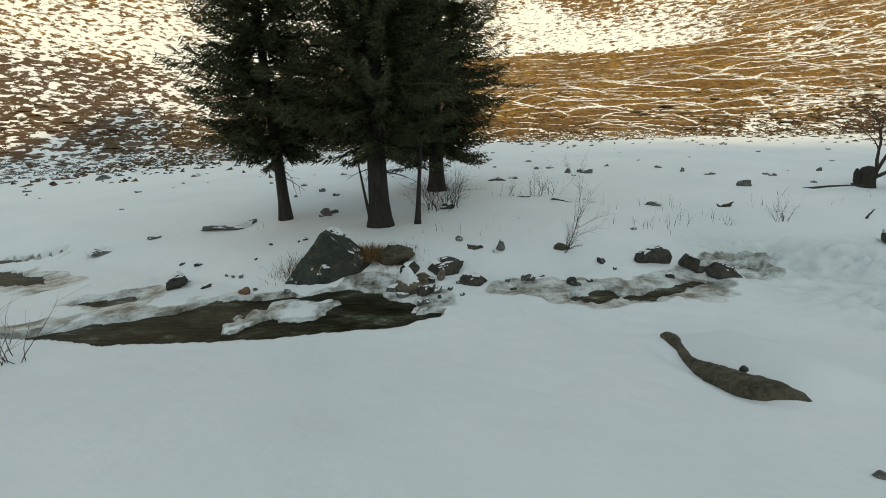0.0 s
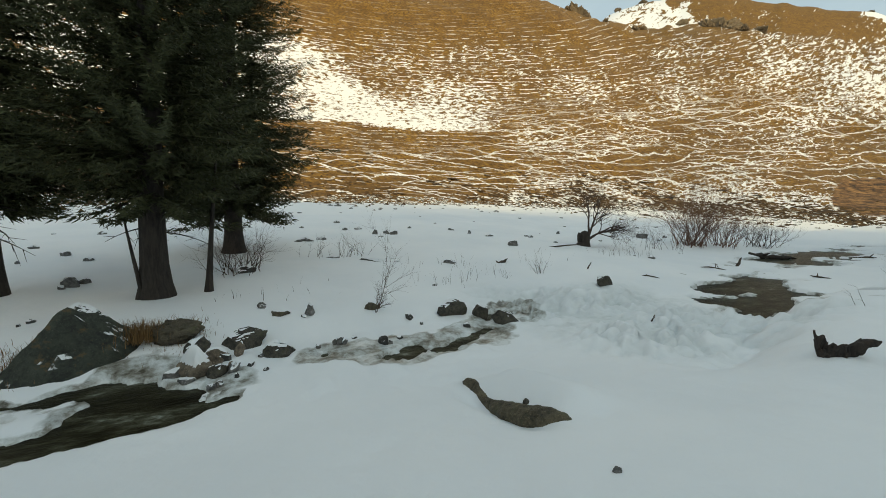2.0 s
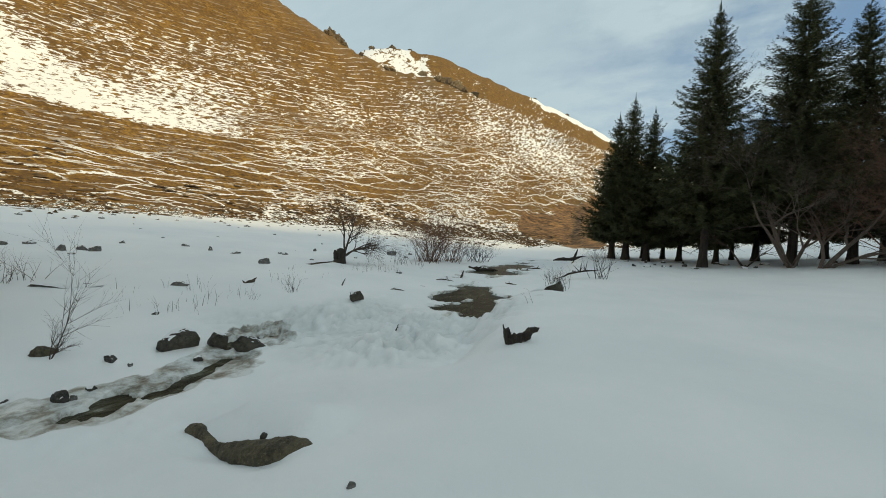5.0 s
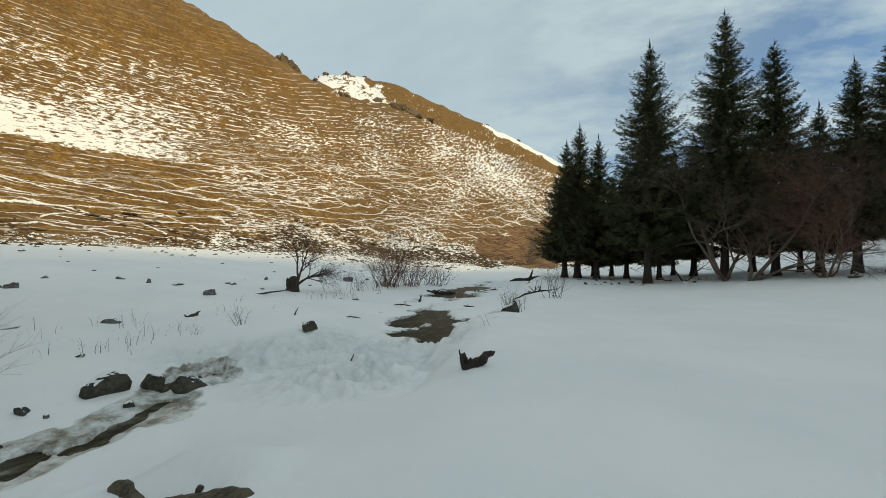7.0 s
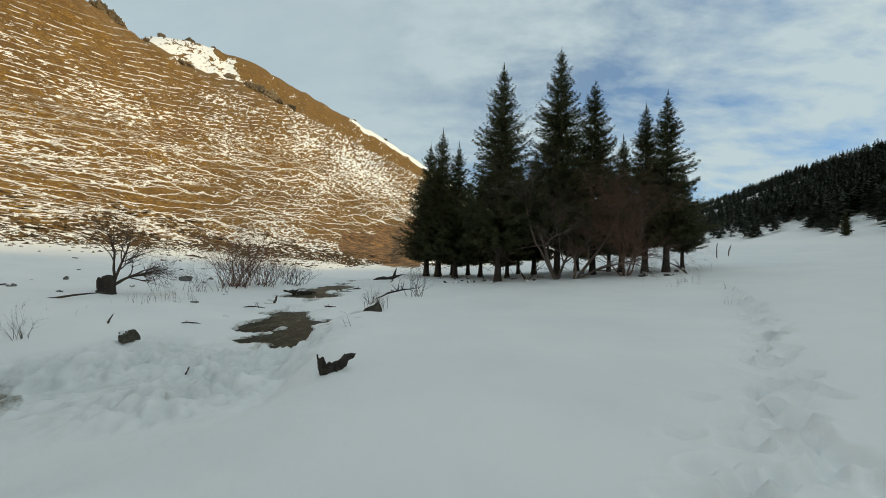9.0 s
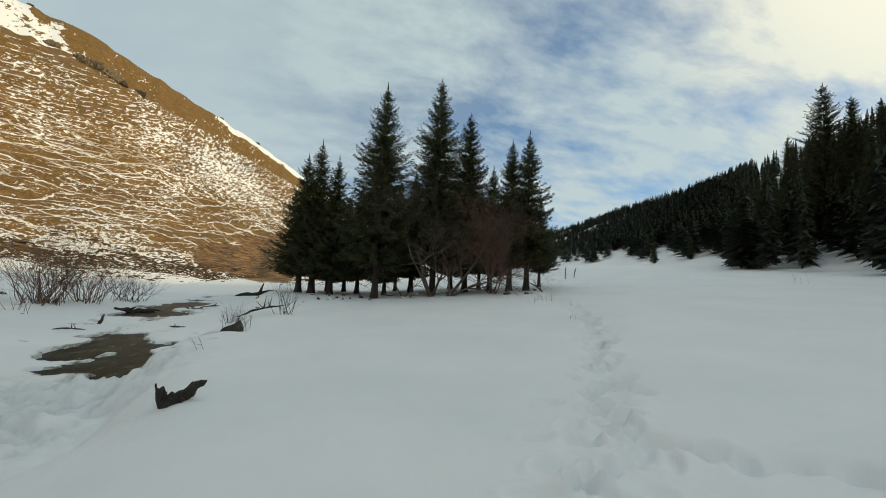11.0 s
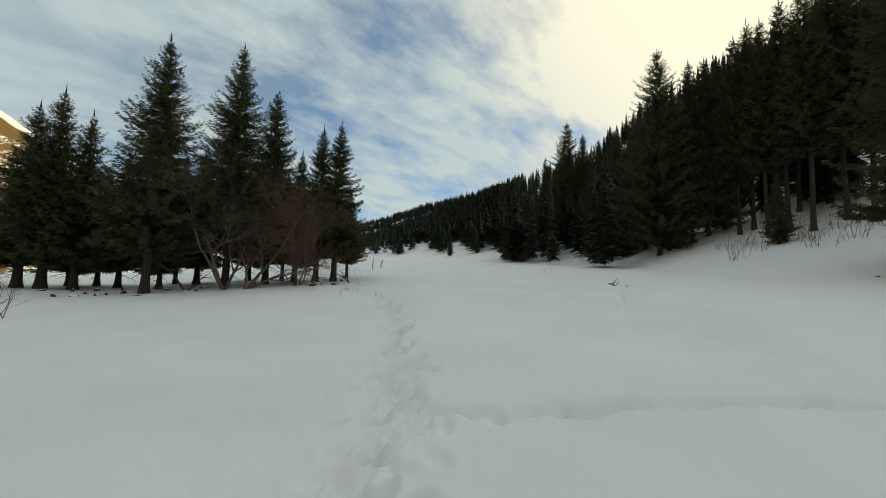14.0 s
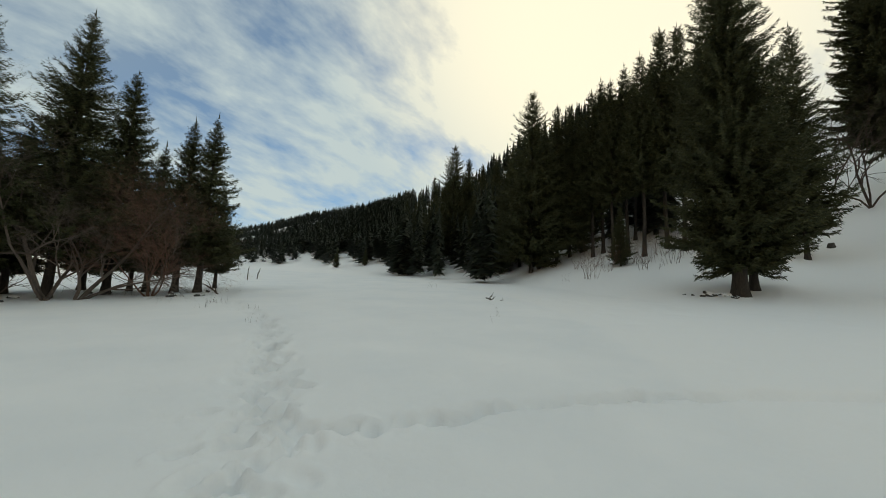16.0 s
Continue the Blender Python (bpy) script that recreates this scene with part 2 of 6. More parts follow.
def mat_snow():
    m, nt, bs = mat_new("snow_cap")
    co = obj_coord(nt)
    nt.links.new(ramp_node(nt, noise_node(nt, co, 2.0, 4), (0.3, (0.76, 0.79, 0.82)), (0.7, (0.84, 0.855, 0.87))), bs.inputs["Base Color"])
    bs.inputs["Roughness"].default_value = 0.72
    bump(nt, bs, noise_node(nt, co, 14.0, 5, 0.6), 0.3, 0.02)
    return m


def mat_water():
    m, nt, bs = mat_new("stream_water")
    co = obj_coord(nt)
    mpw = node(nt, "ShaderNodeMapping", Scale=(0.8, 1.7, 1.0))
    nt.links.new(co, mpw.inputs["Vector"])
    n = noise_node(nt, mpw.outputs[0], 1.7, 9, 0.74, 0.25)
    c = ramp_node(nt, n, (0.40, (0.012, 0.011, 0.006)), (0.52, (0.030, 0.028, 0.016)), (0.58, (0.060, 0.060, 0.040)), (0.63, (0.13, 0.135, 0.105)), (0.70, (0.36, 0.39, 0.37)))
    nt.links.new(c, bs.inputs["Base Color"])
    bs.inputs["Roughness"].default_value = 0.32
    bs.inputs["Specular IOR Level"].default_value = 0.05
    bs.inputs["IOR"].default_value = 1.33
    mp = node(nt, "ShaderNodeMapping", Scale=(3.0, 9.0, 1.0))
    nt.links.new(co, mp.inputs["Vector"])
    bump(nt, bs, noise_node(nt, mp.outputs[0], 1.3, 5, 0.65), 0.35, 0.04)
    return m


def mat_rock(name, dark, light, snow=0.0, moss=None):
    m, nt, bs = mat_new(name)
    co = obj_coord(nt)
    n1, n2 = noise_node(nt, co, 3.5, 8, 0.72, 0.3), noise_node(nt, co, 19.0, 6, 0.75)
    c = ramp_node(nt, calc(nt, "MULTIPLY_ADD", n2, 0.45, calc(nt, "MULTIPLY", n1, 0.6)), (0.42, dark), (0.52, tuple(0.5 * (a + b) for a, b in zip(dark, light))), (0.61, light))
    c = mix_col(nt, ramp_node(nt, noise_node(nt, co, 42.0, 4, 0.7), (0.60, 0.0), (0.66, 0.55)), c, tuple(min(1.9 * a, 0.45) for a in light))
    if moss:
        c = mix_col(nt, ramp_node(nt, noise_node(nt, co, 5.0, 5, 0.7), (0.58, 0.0), (0.66, 0.8)), c, moss)
    if snow > 0:
        geo = nt.nodes.new("ShaderNodeNewGeometry")
        sep = nt.nodes.new("ShaderNodeSeparateXYZ")
        nt.links.new(geo.outputs["Normal"], sep.inputs[0])
        f = calc(nt, "MULTIPLY_ADD", noise_node(nt, co, 6.0, 5, 0.6), 0.9, sep.outputs["Z"])
        c = mix_col(nt, ramp_node(nt, calc(nt, "MULTIPLY", f, 0.5), (0.72 - 0.25 * snow, 0.0), (0.76 - 0.25 * snow, 1.0)), c, (0.82, 0.84, 0.86))
    nt.links.new(c, bs.inputs["Base Color"])
    bs.inputs["Roughness"].default_value = 0.78
    bump(nt, bs, calc(nt, "ADD", n1, calc(nt, "MULTIPLY", n2, 0.5)), 0.7, 0.05)
    return m


def mat_bark(name, dark, light, scale=1.0):
    m, nt, bs = mat_new(name)
    co = obj_coord(nt)
    mp = node(nt, "ShaderNodeMapping", Scale=(9.0 * scale, 9.0 * scale, 1.6 * scale))
    nt.links.new(co, mp.inputs["Vector"])
    n = noise_node(nt, mp.outputs[0], 1.6, 8, 0.7, 0.4)
    nt.links.new(ramp_node(nt, n, (0.34, dark), (0.68, light)), bs.inputs["Base Color"])
    bs.inputs["Roughness"].default_value = 0.9
    bump(nt, bs, n, 0.8, 0.03)
    return m


def mat_leaf(name, a, b):
    m, nt, bs = mat_new(name)
    geo = nt.nodes.new("ShaderNodeNewGeometry")
    co = obj_coord(nt)
    f = calc(nt, "MULTIPLY_ADD", noise_node(nt, co, 0.8, 4), 0.6, calc(nt, "MULTIPLY", geo.outputs["Random Per Island"], 0.45))
    nt.links.new(ramp_node(nt, f, (0.2, a), (0.75, b)), bs.inputs["Base Color"])
    bs.inputs["Roughness"].default_value = 0.7
    bs.inputs["Specular IOR Level"].default_value = 0.25
    return m


M_GROUND, M_WATER, M_SNOW = mat_ground(), mat_water(), mat_snow()
M_BOULDER = mat_rock("dark_boulder", (0.014, 0.018, 0.014), (0.052, 0.060, 0.044), 0.66, (0.12, 0.08, 0.03))
M_STONE = mat_rock("grey_stone", (0.05, 0.052, 0.05), (0.20, 0.195, 0.185), 0.7)
M_TAN = mat_rock("tan_stone", (0.055, 0.045, 0.033), (0.21, 0.17, 0.125), 0.0)
M_RUST = mat_rock("rusty_stone", (0.12, 0.065, 0.035), (0.28, 0.16, 0.09), 0.0)
M_BROWN = mat_rock("brown_rock", (0.020, 0.016, 0.010), (0.105, 0.088, 0.055), 0.0, (0.07, 0.075, 0.03))
M_LONG = mat_rock("weathered_long_rock", (0.020, 0.017, 0.010), (0.125, 0.104, 0.062), 0.0, (0.05, 0.052, 0.025))
M_WET = mat_rock("wet_dark_rock", (0.016, 0.015, 0.012), (0.080, 0.072, 0.054), 0.0, (0.05, 0.05, 0.022))
M_DARK = mat_rock("black_rock", (0.018, 0.018, 0.017), (0.07, 0.068, 0.062), 0.95)
M_CRAG = mat_rock("crag_rock", (0.08, 0.06, 0.035), (0.26, 0.19, 0.11), 0.0)
M_BARK = mat_bark("spruce_bark", (0.014, 0.011, 0.009), (0.055, 0.044, 0.035))
M_TWIG = mat_bark("bare_twig", (0.035, 0.022, 0.017), (0.10, 0.068, 0.052), 3.0)
M_RED = mat_bark("reddish_twig", (0.09, 0.048, 0.034), (0.22, 0.125, 0.088), 3.0)
M_WOOD = mat_bark("weathered_wood", (0.03, 0.024, 0.018), (0.11, 0.085, 0.062), 1.5)
M_STRAW = mat_leaf("dry_grass", (0.07, 0.04, 0.018), (0.24, 0.145, 0.06))
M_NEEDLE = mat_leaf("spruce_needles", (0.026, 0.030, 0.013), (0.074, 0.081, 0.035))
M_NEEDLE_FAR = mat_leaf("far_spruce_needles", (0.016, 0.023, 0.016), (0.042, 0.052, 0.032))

M_TUSSOCK = mat_leaf("dark_tussock", (0.030, 0.017, 0.008), (0.13, 0.080, 0.032))
M_GREY_TWIG = mat_bark("grey_twig", (0.065, 0.050, 0.040), (0.19, 0.15, 0.125), 3.0)
M_PLAIN = mat_rock("bare_grey_stone", (0.06, 0.06, 0.058), (0.19, 0.185, 0.175), 0.0)

# ---- the lie of the land ----
def hash2(ix, iy, seed):
    h = (ix.astype(np.int64) * 374761393 + iy.astype(np.int64) * 668265263 + seed * 974634777) & 0x7FFFFFFF
    h = ((h ^ (h >> 13)) * 1274126177) & 0x7FFFFFFF
    return ((h ^ (h >> 16)) & 0xFFFF) / 65535.0


def vnoise(x, y, seed=0):
    """Smooth value noise from -1 to 1."""
    x, y = np.asarray(x, float), np.asarray(y, float)
    ix, iy = np.floor(x), np.floor(y)
    fx, fy = x - ix, y - iy
    fx, fy = fx * fx * fx * (fx * (fx * 6 - 15) + 10), fy * fy * fy * (fy * (fy * 6 - 15) + 10)
    a, b = hash2(ix, iy, seed), hash2(ix + 1, iy, seed)
    c, d = hash2(ix, iy + 1, seed), hash2(ix + 1, iy + 1, seed)
    return 2 * ((a * (1 - fx) + b * fx) * (1 - fy) + (c * (1 - fx) + d * fx) * fy) - 1


def fbm(x, y, octaves=4, seed=0):
    x, y = np.asarray(x, float), np.asarray(y, float)
    v, amp = 0.0, 0.5
    for k in range(octaves):
        v = v + amp * vnoise(x * 2 ** k, y * 2 ** k, seed + k)
        amp *= 0.5
    return v


def smooth(a, b, x):
    t = np.clip((x - a) / (b - a), 0, 1)
    return t * t * (3 - 2 * t)


# middle of the stream bed, down the valley to up the valley: x, y, water level
STREAM = np.array([(-60, 22, -2.6), (-22, 12.5, -1.5), (-9, 8.1, -1.02), (-6.4, 6.9, -0.95), (-4.7, 6.0, -0.92), (-2.7, 5.9, -0.88), (-1.0, 5.8, -0.86),
                   (0.6, 6.3, -0.82), (1.4, 6.3, -0.76), (2.3, 6.1, -0.74), (3.0, 6.2, -0.71), (4.0, 6.3, -0.68), (5.3, 6.5, -0.64),
                   (6.6, 5.6, -0.60), (9.3, 5.2, -0.50), (12.5, 5.7, -0.38), (17.5, 7.6, -0.18), (22.5, 8.0, 0.02), (43, 10.5, 0.85), (90, 12, 2.8)])


def along_stream(x, y):
    """Distance from the stream's middle (negative on the north side) and the water level there."""
    best = np.full(np.shape(x), 1e9)
    side = np.zeros(np.shape(x))
    level = np.zeros(np.shape(x))
    soft, lev = np.full(np.shape(x), 1e-30), np.zeros(np.shape(x))
    for (ax, ay, az), (bx, by, bz) in zip(STREAM[:-1], STREAM[1:]):
        dx, dy = bx - ax, by - ay
        t = np.clip(((x - ax) * dx + (y - ay) * dy) / (dx * dx + dy * dy), 0, 1)
        d = np.hypot(x - ax - t * dx, y - ay - t * dy)
        near = d < best
        soft = soft + np.exp(-2.2 * d)
        lev = lev + np.exp(-2.2 * d) * (az + t * (bz - az))
        best = np.where(near, d, best)
        side = np.where(near, np.sign(dx * (y - ay) - dy * (x - ax)), side)
        level = np.where(near, az + t * (bz - az), level)
    level = np.where(best < 8, lev / soft, level)
    return best, side, level, -np.log(soft) / 2.2 + 0.45


# open water: tapered capsules x0, y0, x1, y1, half width at both ends
OPEN_WATER = [(-14, 9.4, -10.5, 8.4, 0.3, 0.6), (-10.5, 8.4, -8.1, 7.8, 0.6, 0.12), (-11.8, 9.95, -10.1, 10.15, 0.25, 0.1), (-6.5, 6.55, -5.7, 6.6, 0.05, 0.2),
              (-6.1, 5.12, -5.3, 5.38, 0.08, 0.33), (-5.3, 5.38, -4.4, 5.35, 0.33, 0.55), (-4.4, 5.35, -3.6, 5.72, 0.55, 0.88), (-3.6, 5.72, -2.6, 5.85, 0.88, 0.86), (-2.6, 5.85, -1.75, 6.05, 0.86, 0.92),
              (-1.75, 6.05, -1.0, 5.88, 0.92, 0.62), (-1.0, 5.88, -0.7, 5.6, 0.62, 0.26), (-0.7, 5.6, -0.15, 5.66, 0.26, 0.05),
              (1.25, 6.6, 1.75, 6.25, 0.04, 0.05), (1.75, 6.22, 2.4, 6.0, 0.06, 0.09), (2.4, 6.0, 2.65, 6.1, 0.2, 0.2), (2.95, 5.98, 3.3, 5.95, 0.06, 0.08), (3.35, 6.05, 3.9, 6.3, 0.10, 0.12), (4.0, 6.35, 4.5, 6.6, 0.10, 0.06),
              (5.0, 7.3, 5.7, 7.2, 0.22, 0.2), (10.0, 4.5, 11.4, 5.0, 0.25, 0.75), (11.4, 5.2, 13.4, 5.6, 0.8, 1.0), (13.0, 5.9, 16.5, 7.7, 1.1, 0.9), (19.5, 7.9, 24, 8.6, 0.7, 0.9), (24.5, 8.6, 30, 9.0, 0.6, 0.5)]


def water_gap(x, y):
    """Distance to the edge of open water, negative inside."""
    d = np.full(np.shape(x), 1e9)
    for ax, ay, bx, by, w, w2 in OPEN_WATER:
        dx, dy = bx - ax, by - ay
        t = np.clip(((x - ax) * dx + (y - ay) * dy) / (dx * dx + dy * dy), 0, 1)
        d = np.minimum(d, np.hypot(x - ax - t * dx, y - ay - t * dy) - w - t * (w2 - w))
    # the near snow bank ends in a smooth line, the far one in broken ice
    rag = 0.3 + 0.7 * smooth(5.3, 6.0, y) + 0.7 * smooth(6, 9, x)
    d = d + rag * (0.20 * fbm(x * 1.1, y * 1.1, 4, 11) + 0.075 * vnoise(x * 5.5, y * 5.5, 15) + 0.035 * vnoise(x * 13, y * 13, 16)) + smooth(9, 11, x) * (1.3 * fbm(0.41 * x - 0.91 * y, 0.5 * (0.91 * x + 0.41 * y), 3, 19) + 0.9 * vnoise(0.3 * (0.41 * x - 0.91 * y), 1.5 * (0.91 * x + 0.41 * y), 20) + 0.45 * vnoise(0.8 * (0.41 * x - 0.91 * y), 3.1 * (0.91 * x + 0.41 * y), 24))
    # a snowed ice shelf lies in the pool
    p, q = 0.94 * (x + 2.45) + 0.34 * (y - 5.95), -0.34 * (x + 2.45) + 0.94 * (y - 5.95)
    shelf = np.hypot(p / 0.84, q / 0.44) - 1.0 + 0.75 * fbm(x * 1.9, y * 1.9, 4, 31) + 0.16 * vnoise(x * 8, y * 8, 32)
    return np.maximum(d, -0.45 * shelf)


TRAIL = [((2.4, -1.4), (3.65, -2.35)), ((3.65, -2.35), (4.5, -3.0)), ((4.5, -3.0), (5.8, -3.9)), ((5.8, -3.9), (7.2, -4.95)), ((7.2, -4.95), (9.6, -6.35)), ((9.6, -6.35), (12.6, -7.9)), ((12.6, -7.9), (20, -10.4)), ((20, -10.4), (46, -26))]
SIDE_TRAIL = [((4.0, -3.2), (3.45, -3.55)), ((3.45, -3.55), (2.95, -4.2)), ((2.95, -4.2), (2.35, -5.2)), ((2.35, -5.2), (1.2, -6.6)), ((1.2, -6.6), (-0.25, -7.75)), ((-0.25, -7.75), (-4, -10.0))]
OLD_TRAIL = [((3.5, -4.0), (3.6, -6.0)), ((3.6, -6.0), (3.4, -7.8)), ((3.4, -7.8), (3.0, -11.6))]


def trough(x, y, segs, width):
    """How deep in an old snow-filled track a place lies, from 0 to 1."""
    d = np.full(np.shape(x), 1e9)
    for (ax, ay), (bx, by) in segs:
        dx, dy = bx - ax, by - ay
        t = np.clip(((x - ax) * dx + (y - ay) * dy) / (dx * dx + dy * dy), 0, 1)
        d = np.minimum(d, np.hypot(x - ax - t * dx, y - ay - t * dy))
    d = d + 0.06 * vnoise(x * 2.3, y * 2.3, 61)
    return np.exp(-(d / width) ** 2)


def footprints():
    rng = random.Random(5)
    out = []
    for segs, spread, step in ((TRAIL, 0.20, 0.065), (SIDE_TRAIL, 0.06, 0.15)):
        for (ax, ay), (bx, by) in segs:
            n = int(math.hypot(bx - ax, by - ay) / step)
            for k in range(n):
                t = (k + rng.random()) / n
                wide = spread * (1.75 if segs is TRAIL and ax < 4.4 else 1.0)
                out.append((ax + t * (bx - ax) + rng.gauss(0, wide), ay + t * (by - ay) + rng.gauss(0, wide), rng.uniform(0.10, 0.17), rng.uniform(0.05, 0.125) * (1.0 if segs is TRAIL else 0.85), rng.uniform(0, 3.14)))
    return out


def floor_height(x, y):
    """The valley floor: two snowy banks with the stream between them."""
    x, y = np.asarray(x, float), np.asarray(y, float)
    d, side, level, ds = along_stream(x, y)
    south = 0.032 * x + 0.106 * (np.sqrt(np.minimum(y - 0.5, 0) ** 2 + 4.0) - 2.0) - 0.02 * np.maximum(y, 0)
    south = south + 0.06 * fbm(x * 0.35, y * 0.35, 3, 3) + (0.024 + 0.05 * smooth(4.5, 2.5, ds)) * fbm(x * 1.4, y * 1.4, 4, 5)
    north = -0.42 + 0.086 * np.maximum(ds - 2.0, 0) + 0.020 * x + 0.10 * fbm(x * 0.45, y * 0.45, 4, 7) * smooth(1, 4, d)
    bed = level + 0.05 + 0.06 * fbm(x * 1.3, y * 1.3, 3, 21)
    up_s = smooth(0.5, 5.2, ds)
    # farther up, the near bank breaks off in a rounded edge over the stream
    brink = np.interp(x, (4, 5, 6, 7, 8, 10, 12.5, 16.6, 24), (4.0, 3.95, 3.85, 3.6, 3.0, 2.3, 2.6, 4.2, 4.2)) + 0.25 * fbm(x * 0.6, y * 0.6, 3, 23)
    drop = 1 - (1 - np.clip((ds - brink + 1.0) / 1.15, 0, 1)) ** 2.0
    zs = bed + (south - bed) * (up_s + (0.12 * smooth(0.6, 1.6, ds) + 0.88 * drop - up_s) * smooth(4.4, 6.6, x))
    zn = bed + (north - bed) * smooth(0.9, 2.4, d)
    z = np.where(side > 0, zn, zs)
    # heaped ice below the upper pool
    heap = smooth(3.1, 1.5, d) * smooth(4.4, 6.2, x) * smooth(10.8, 9.0, x)
    wx, wy = x + 0.15 * vnoise(x * 2, y * 2, 45), y + 0.15 * vnoise(x * 2, y * 2, 46)
    lumps = np.abs(vnoise(wx * 2.1, wy * 2.1, 42)) ** 0.5
    small = np.abs(vnoise(wx * 5.0, wy * 5.0, 44)) ** 0.5
    z = z + heap * (-0.22 + 0.25 * lumps * (0.65 + 0.35 * vnoise(x * 0.8, y * 0.8, 43)) + 0.20 * small + 0.13 * np.abs(vnoise(wx * 7.5, wy * 7.5, 48)) ** 0.6 + 0.14 * vnoise(x * 0.7, y * 0.7, 47))
    z = z - 0.12 * np.exp(-((x - 2.50) / 0.18) ** 2) * smooth(2.45, 2.95, y) * smooth(4.5, 3.9, y)
    # snow drifted over the long rock, and a hummock of ice behind it
    z = z + 0.20 * np.exp(-((x - 3.12) / 0.30) ** 2) * smooth(2.45, 3.0, y) * smooth(4.5, 3.9, y)
    # clefts between the lumps, greyed in the colour for ice and shade
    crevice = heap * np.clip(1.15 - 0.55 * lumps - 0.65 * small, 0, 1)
    return z, d, side, level, crevice


# hill foot and crest by bearing: bearing, foot distance, crest distance, crest elevation in degrees
HILLS = np.array([(-130, 60, 300, 12), (-90, 60, 260, 20), (-60, 50, 240, 30), (-45, 46, 230, 33), (-20, 46, 230, 33), (0, 47, 230, 33), (20, 49, 230, 31.5),
                  (34, 54, 230, 28.0), (42, 58, 240, 25.5), (47, 61, 260, 23.8), (52, 64, 290, 21.9), (57, 66, 310, 21.7), (60.5, 67, 320, 21.2), (64, 68, 330, 19.8), (68.5, 68, 350, 18.2),
                  (73, 68, 380, 16.4), (77, 67, 400, 14.8), (80.5, 66, 430, 13.0), (84, 70, 460, 11.5), (90, 100, 500, 8.0), (100, 150, 600, 6.5), (114, 170, 650, 6.6),
                  (120, 150, 600, 8.7), (126, 118, 480, 11.0), (133, 84, 340, 12.6), (142, 58, 250, 14.6), (150, 45, 190, 17.2), (158, 34, 165, 22),
                  (166, 27, 155, 25.0), (175, 22, 150, 27.0), (184, 20, 150, 26), (188, 19.5, 150, 21.5), (192, 19.5, 150, 20.5), (200, 20, 150, 27), (208, 22, 150, 26), (225, 50, 230, 12)])


# skyline of the farther ridge behind the hill: bearing, elevation in degrees
RIDGE = np.array([(44, 20.5), (46.5, 23.5), (49, 24.4), (53, 24.7), (58, 24.3), (61, 23.4), (65, 22.1), (72.4, 19.2), (77.7, 16.6), (83, 13.7), (88, 10.6), (98, 5.0)])


def ridge_elevation(az):
    return np.interp(az, RIDGE[:, 0], RIDGE[:, 1]) + 0.16 * vnoise(np.asarray(az) * 0.9, 0 * np.asarray(az), 57)


def by_bearing(az, col):
    az = np.where(np.asarray(az) < -130, np.asarray(az) + 360, az)
    xs = np.append(HILLS[:, 0], 230)
    vals = np.append(HILLS[:, col], HILLS[0, col])
    acc = 0
    for off in (-2.4, -1.2, 0, 1.2, 2.4):
        acc = acc + np.interp(az + off, xs, vals)
    return acc / 5


def terrain(x, y):
    """Height and, for the ground's look, the share of the hillside and its slope position."""
    x, y = np.asarray(x, float), np.asarray(y, float)
    r, az = np.hypot(x, y), np.degrees(np.arctan2(x, y))
    rf, rc, ec = by_bearing(az, 1), by_bearing(az, 2), by_bearing(az, 3)
    north_side = (az > -100) & (az < 98)
    crest_n = np.where(north_side, 0.22 * vnoise(az * 0.33, az * 0, 51) + 0.2 * vnoise(az * 1.1, az * 0, 52) + 0.12 * vnoise(az * 3.1, az * 0, 53), 0.0)
    k = np.minimum(1.0, rf / np.maximum(r, 1e-6))
    z, d, side, level, crevice = floor_height(x * k, y * k)
    ef = np.degrees(np.arctan2(z - 1.65, rf))
    u = (r - rf) / (rc - rf)
    uc = np.clip(u, 0, 1)
    g = 1 - (1 - uc) ** 1.9
    # ribs and gullies of the slope
    form = 1.6 * fbm(x * 0.016 + 3, y * 0.016, 3, 55) + 0.5 * fbm(x * 0.07, y * 0.07, 3, 58) + 0.10 * fbm(x * 0.3, y * 0.3, 2, 59)
    el = ef + (ec - ef) * g + crest_n * uc ** 6 + np.where(north_side, 1.5, 0.5) * form * np.sin(np.pi * uc) ** 0.8
    zh = 1.65 + np.tan(np.radians(el)) * r
    zback = 1.65 + np.tan(np.radians(ec + crest_n)) * rc - (r - rc) * 0.28
    # a dip behind the crest, then the farther ridge
    v = np.clip((r - rc) / (0.9 * rc), 0, 1)
    el_far = ec + crest_n - 1.6 * smooth(0, 0.3, v) + (ridge_elevation(az) - ec - crest_n + 1.6) * smooth(0.3, 1.0, v)
    zridge = 1.65 + np.tan(np.radians(el_far)) * np.minimum(r, 1.9 * rc) - 0.4 * np.maximum(r - 1.9 * rc, 0)
    zback = zback + (zridge - zback) * smooth(44, 46.5, az) * smooth(98, 94, az)
    zh = np.where(u > 1, zback, zh)
    on_hill = smooth(-0.12, -0.10, u)
    z = np.where(u > 0, zh, z)
    return z, u, on_hill, d, side, level, az, r, crevice


def ground_z(x, y):
    """Height of the snow surface at one place."""
    X, Y = np.array([float(x)]), np.array([float(y)])
    z, u, _, d, side, level, _, _, _ = terrain(X, Y)
    if u[0] <= 0 and abs(d[0]) < 5:
        z = cut_water(X, Y, z, level)
    return float(z[0])


def ground_many(x, y):
    """Heights of the snow surface at many places."""
    X, Y = np.asarray(x, float), np.asarray(y, float)
    z, u, _, d, side, level, _, _, _ = terrain(X, Y)
    return np.where((u <= 0) & (np.abs(d) < 5), cut_water(X, Y, z, level), z)


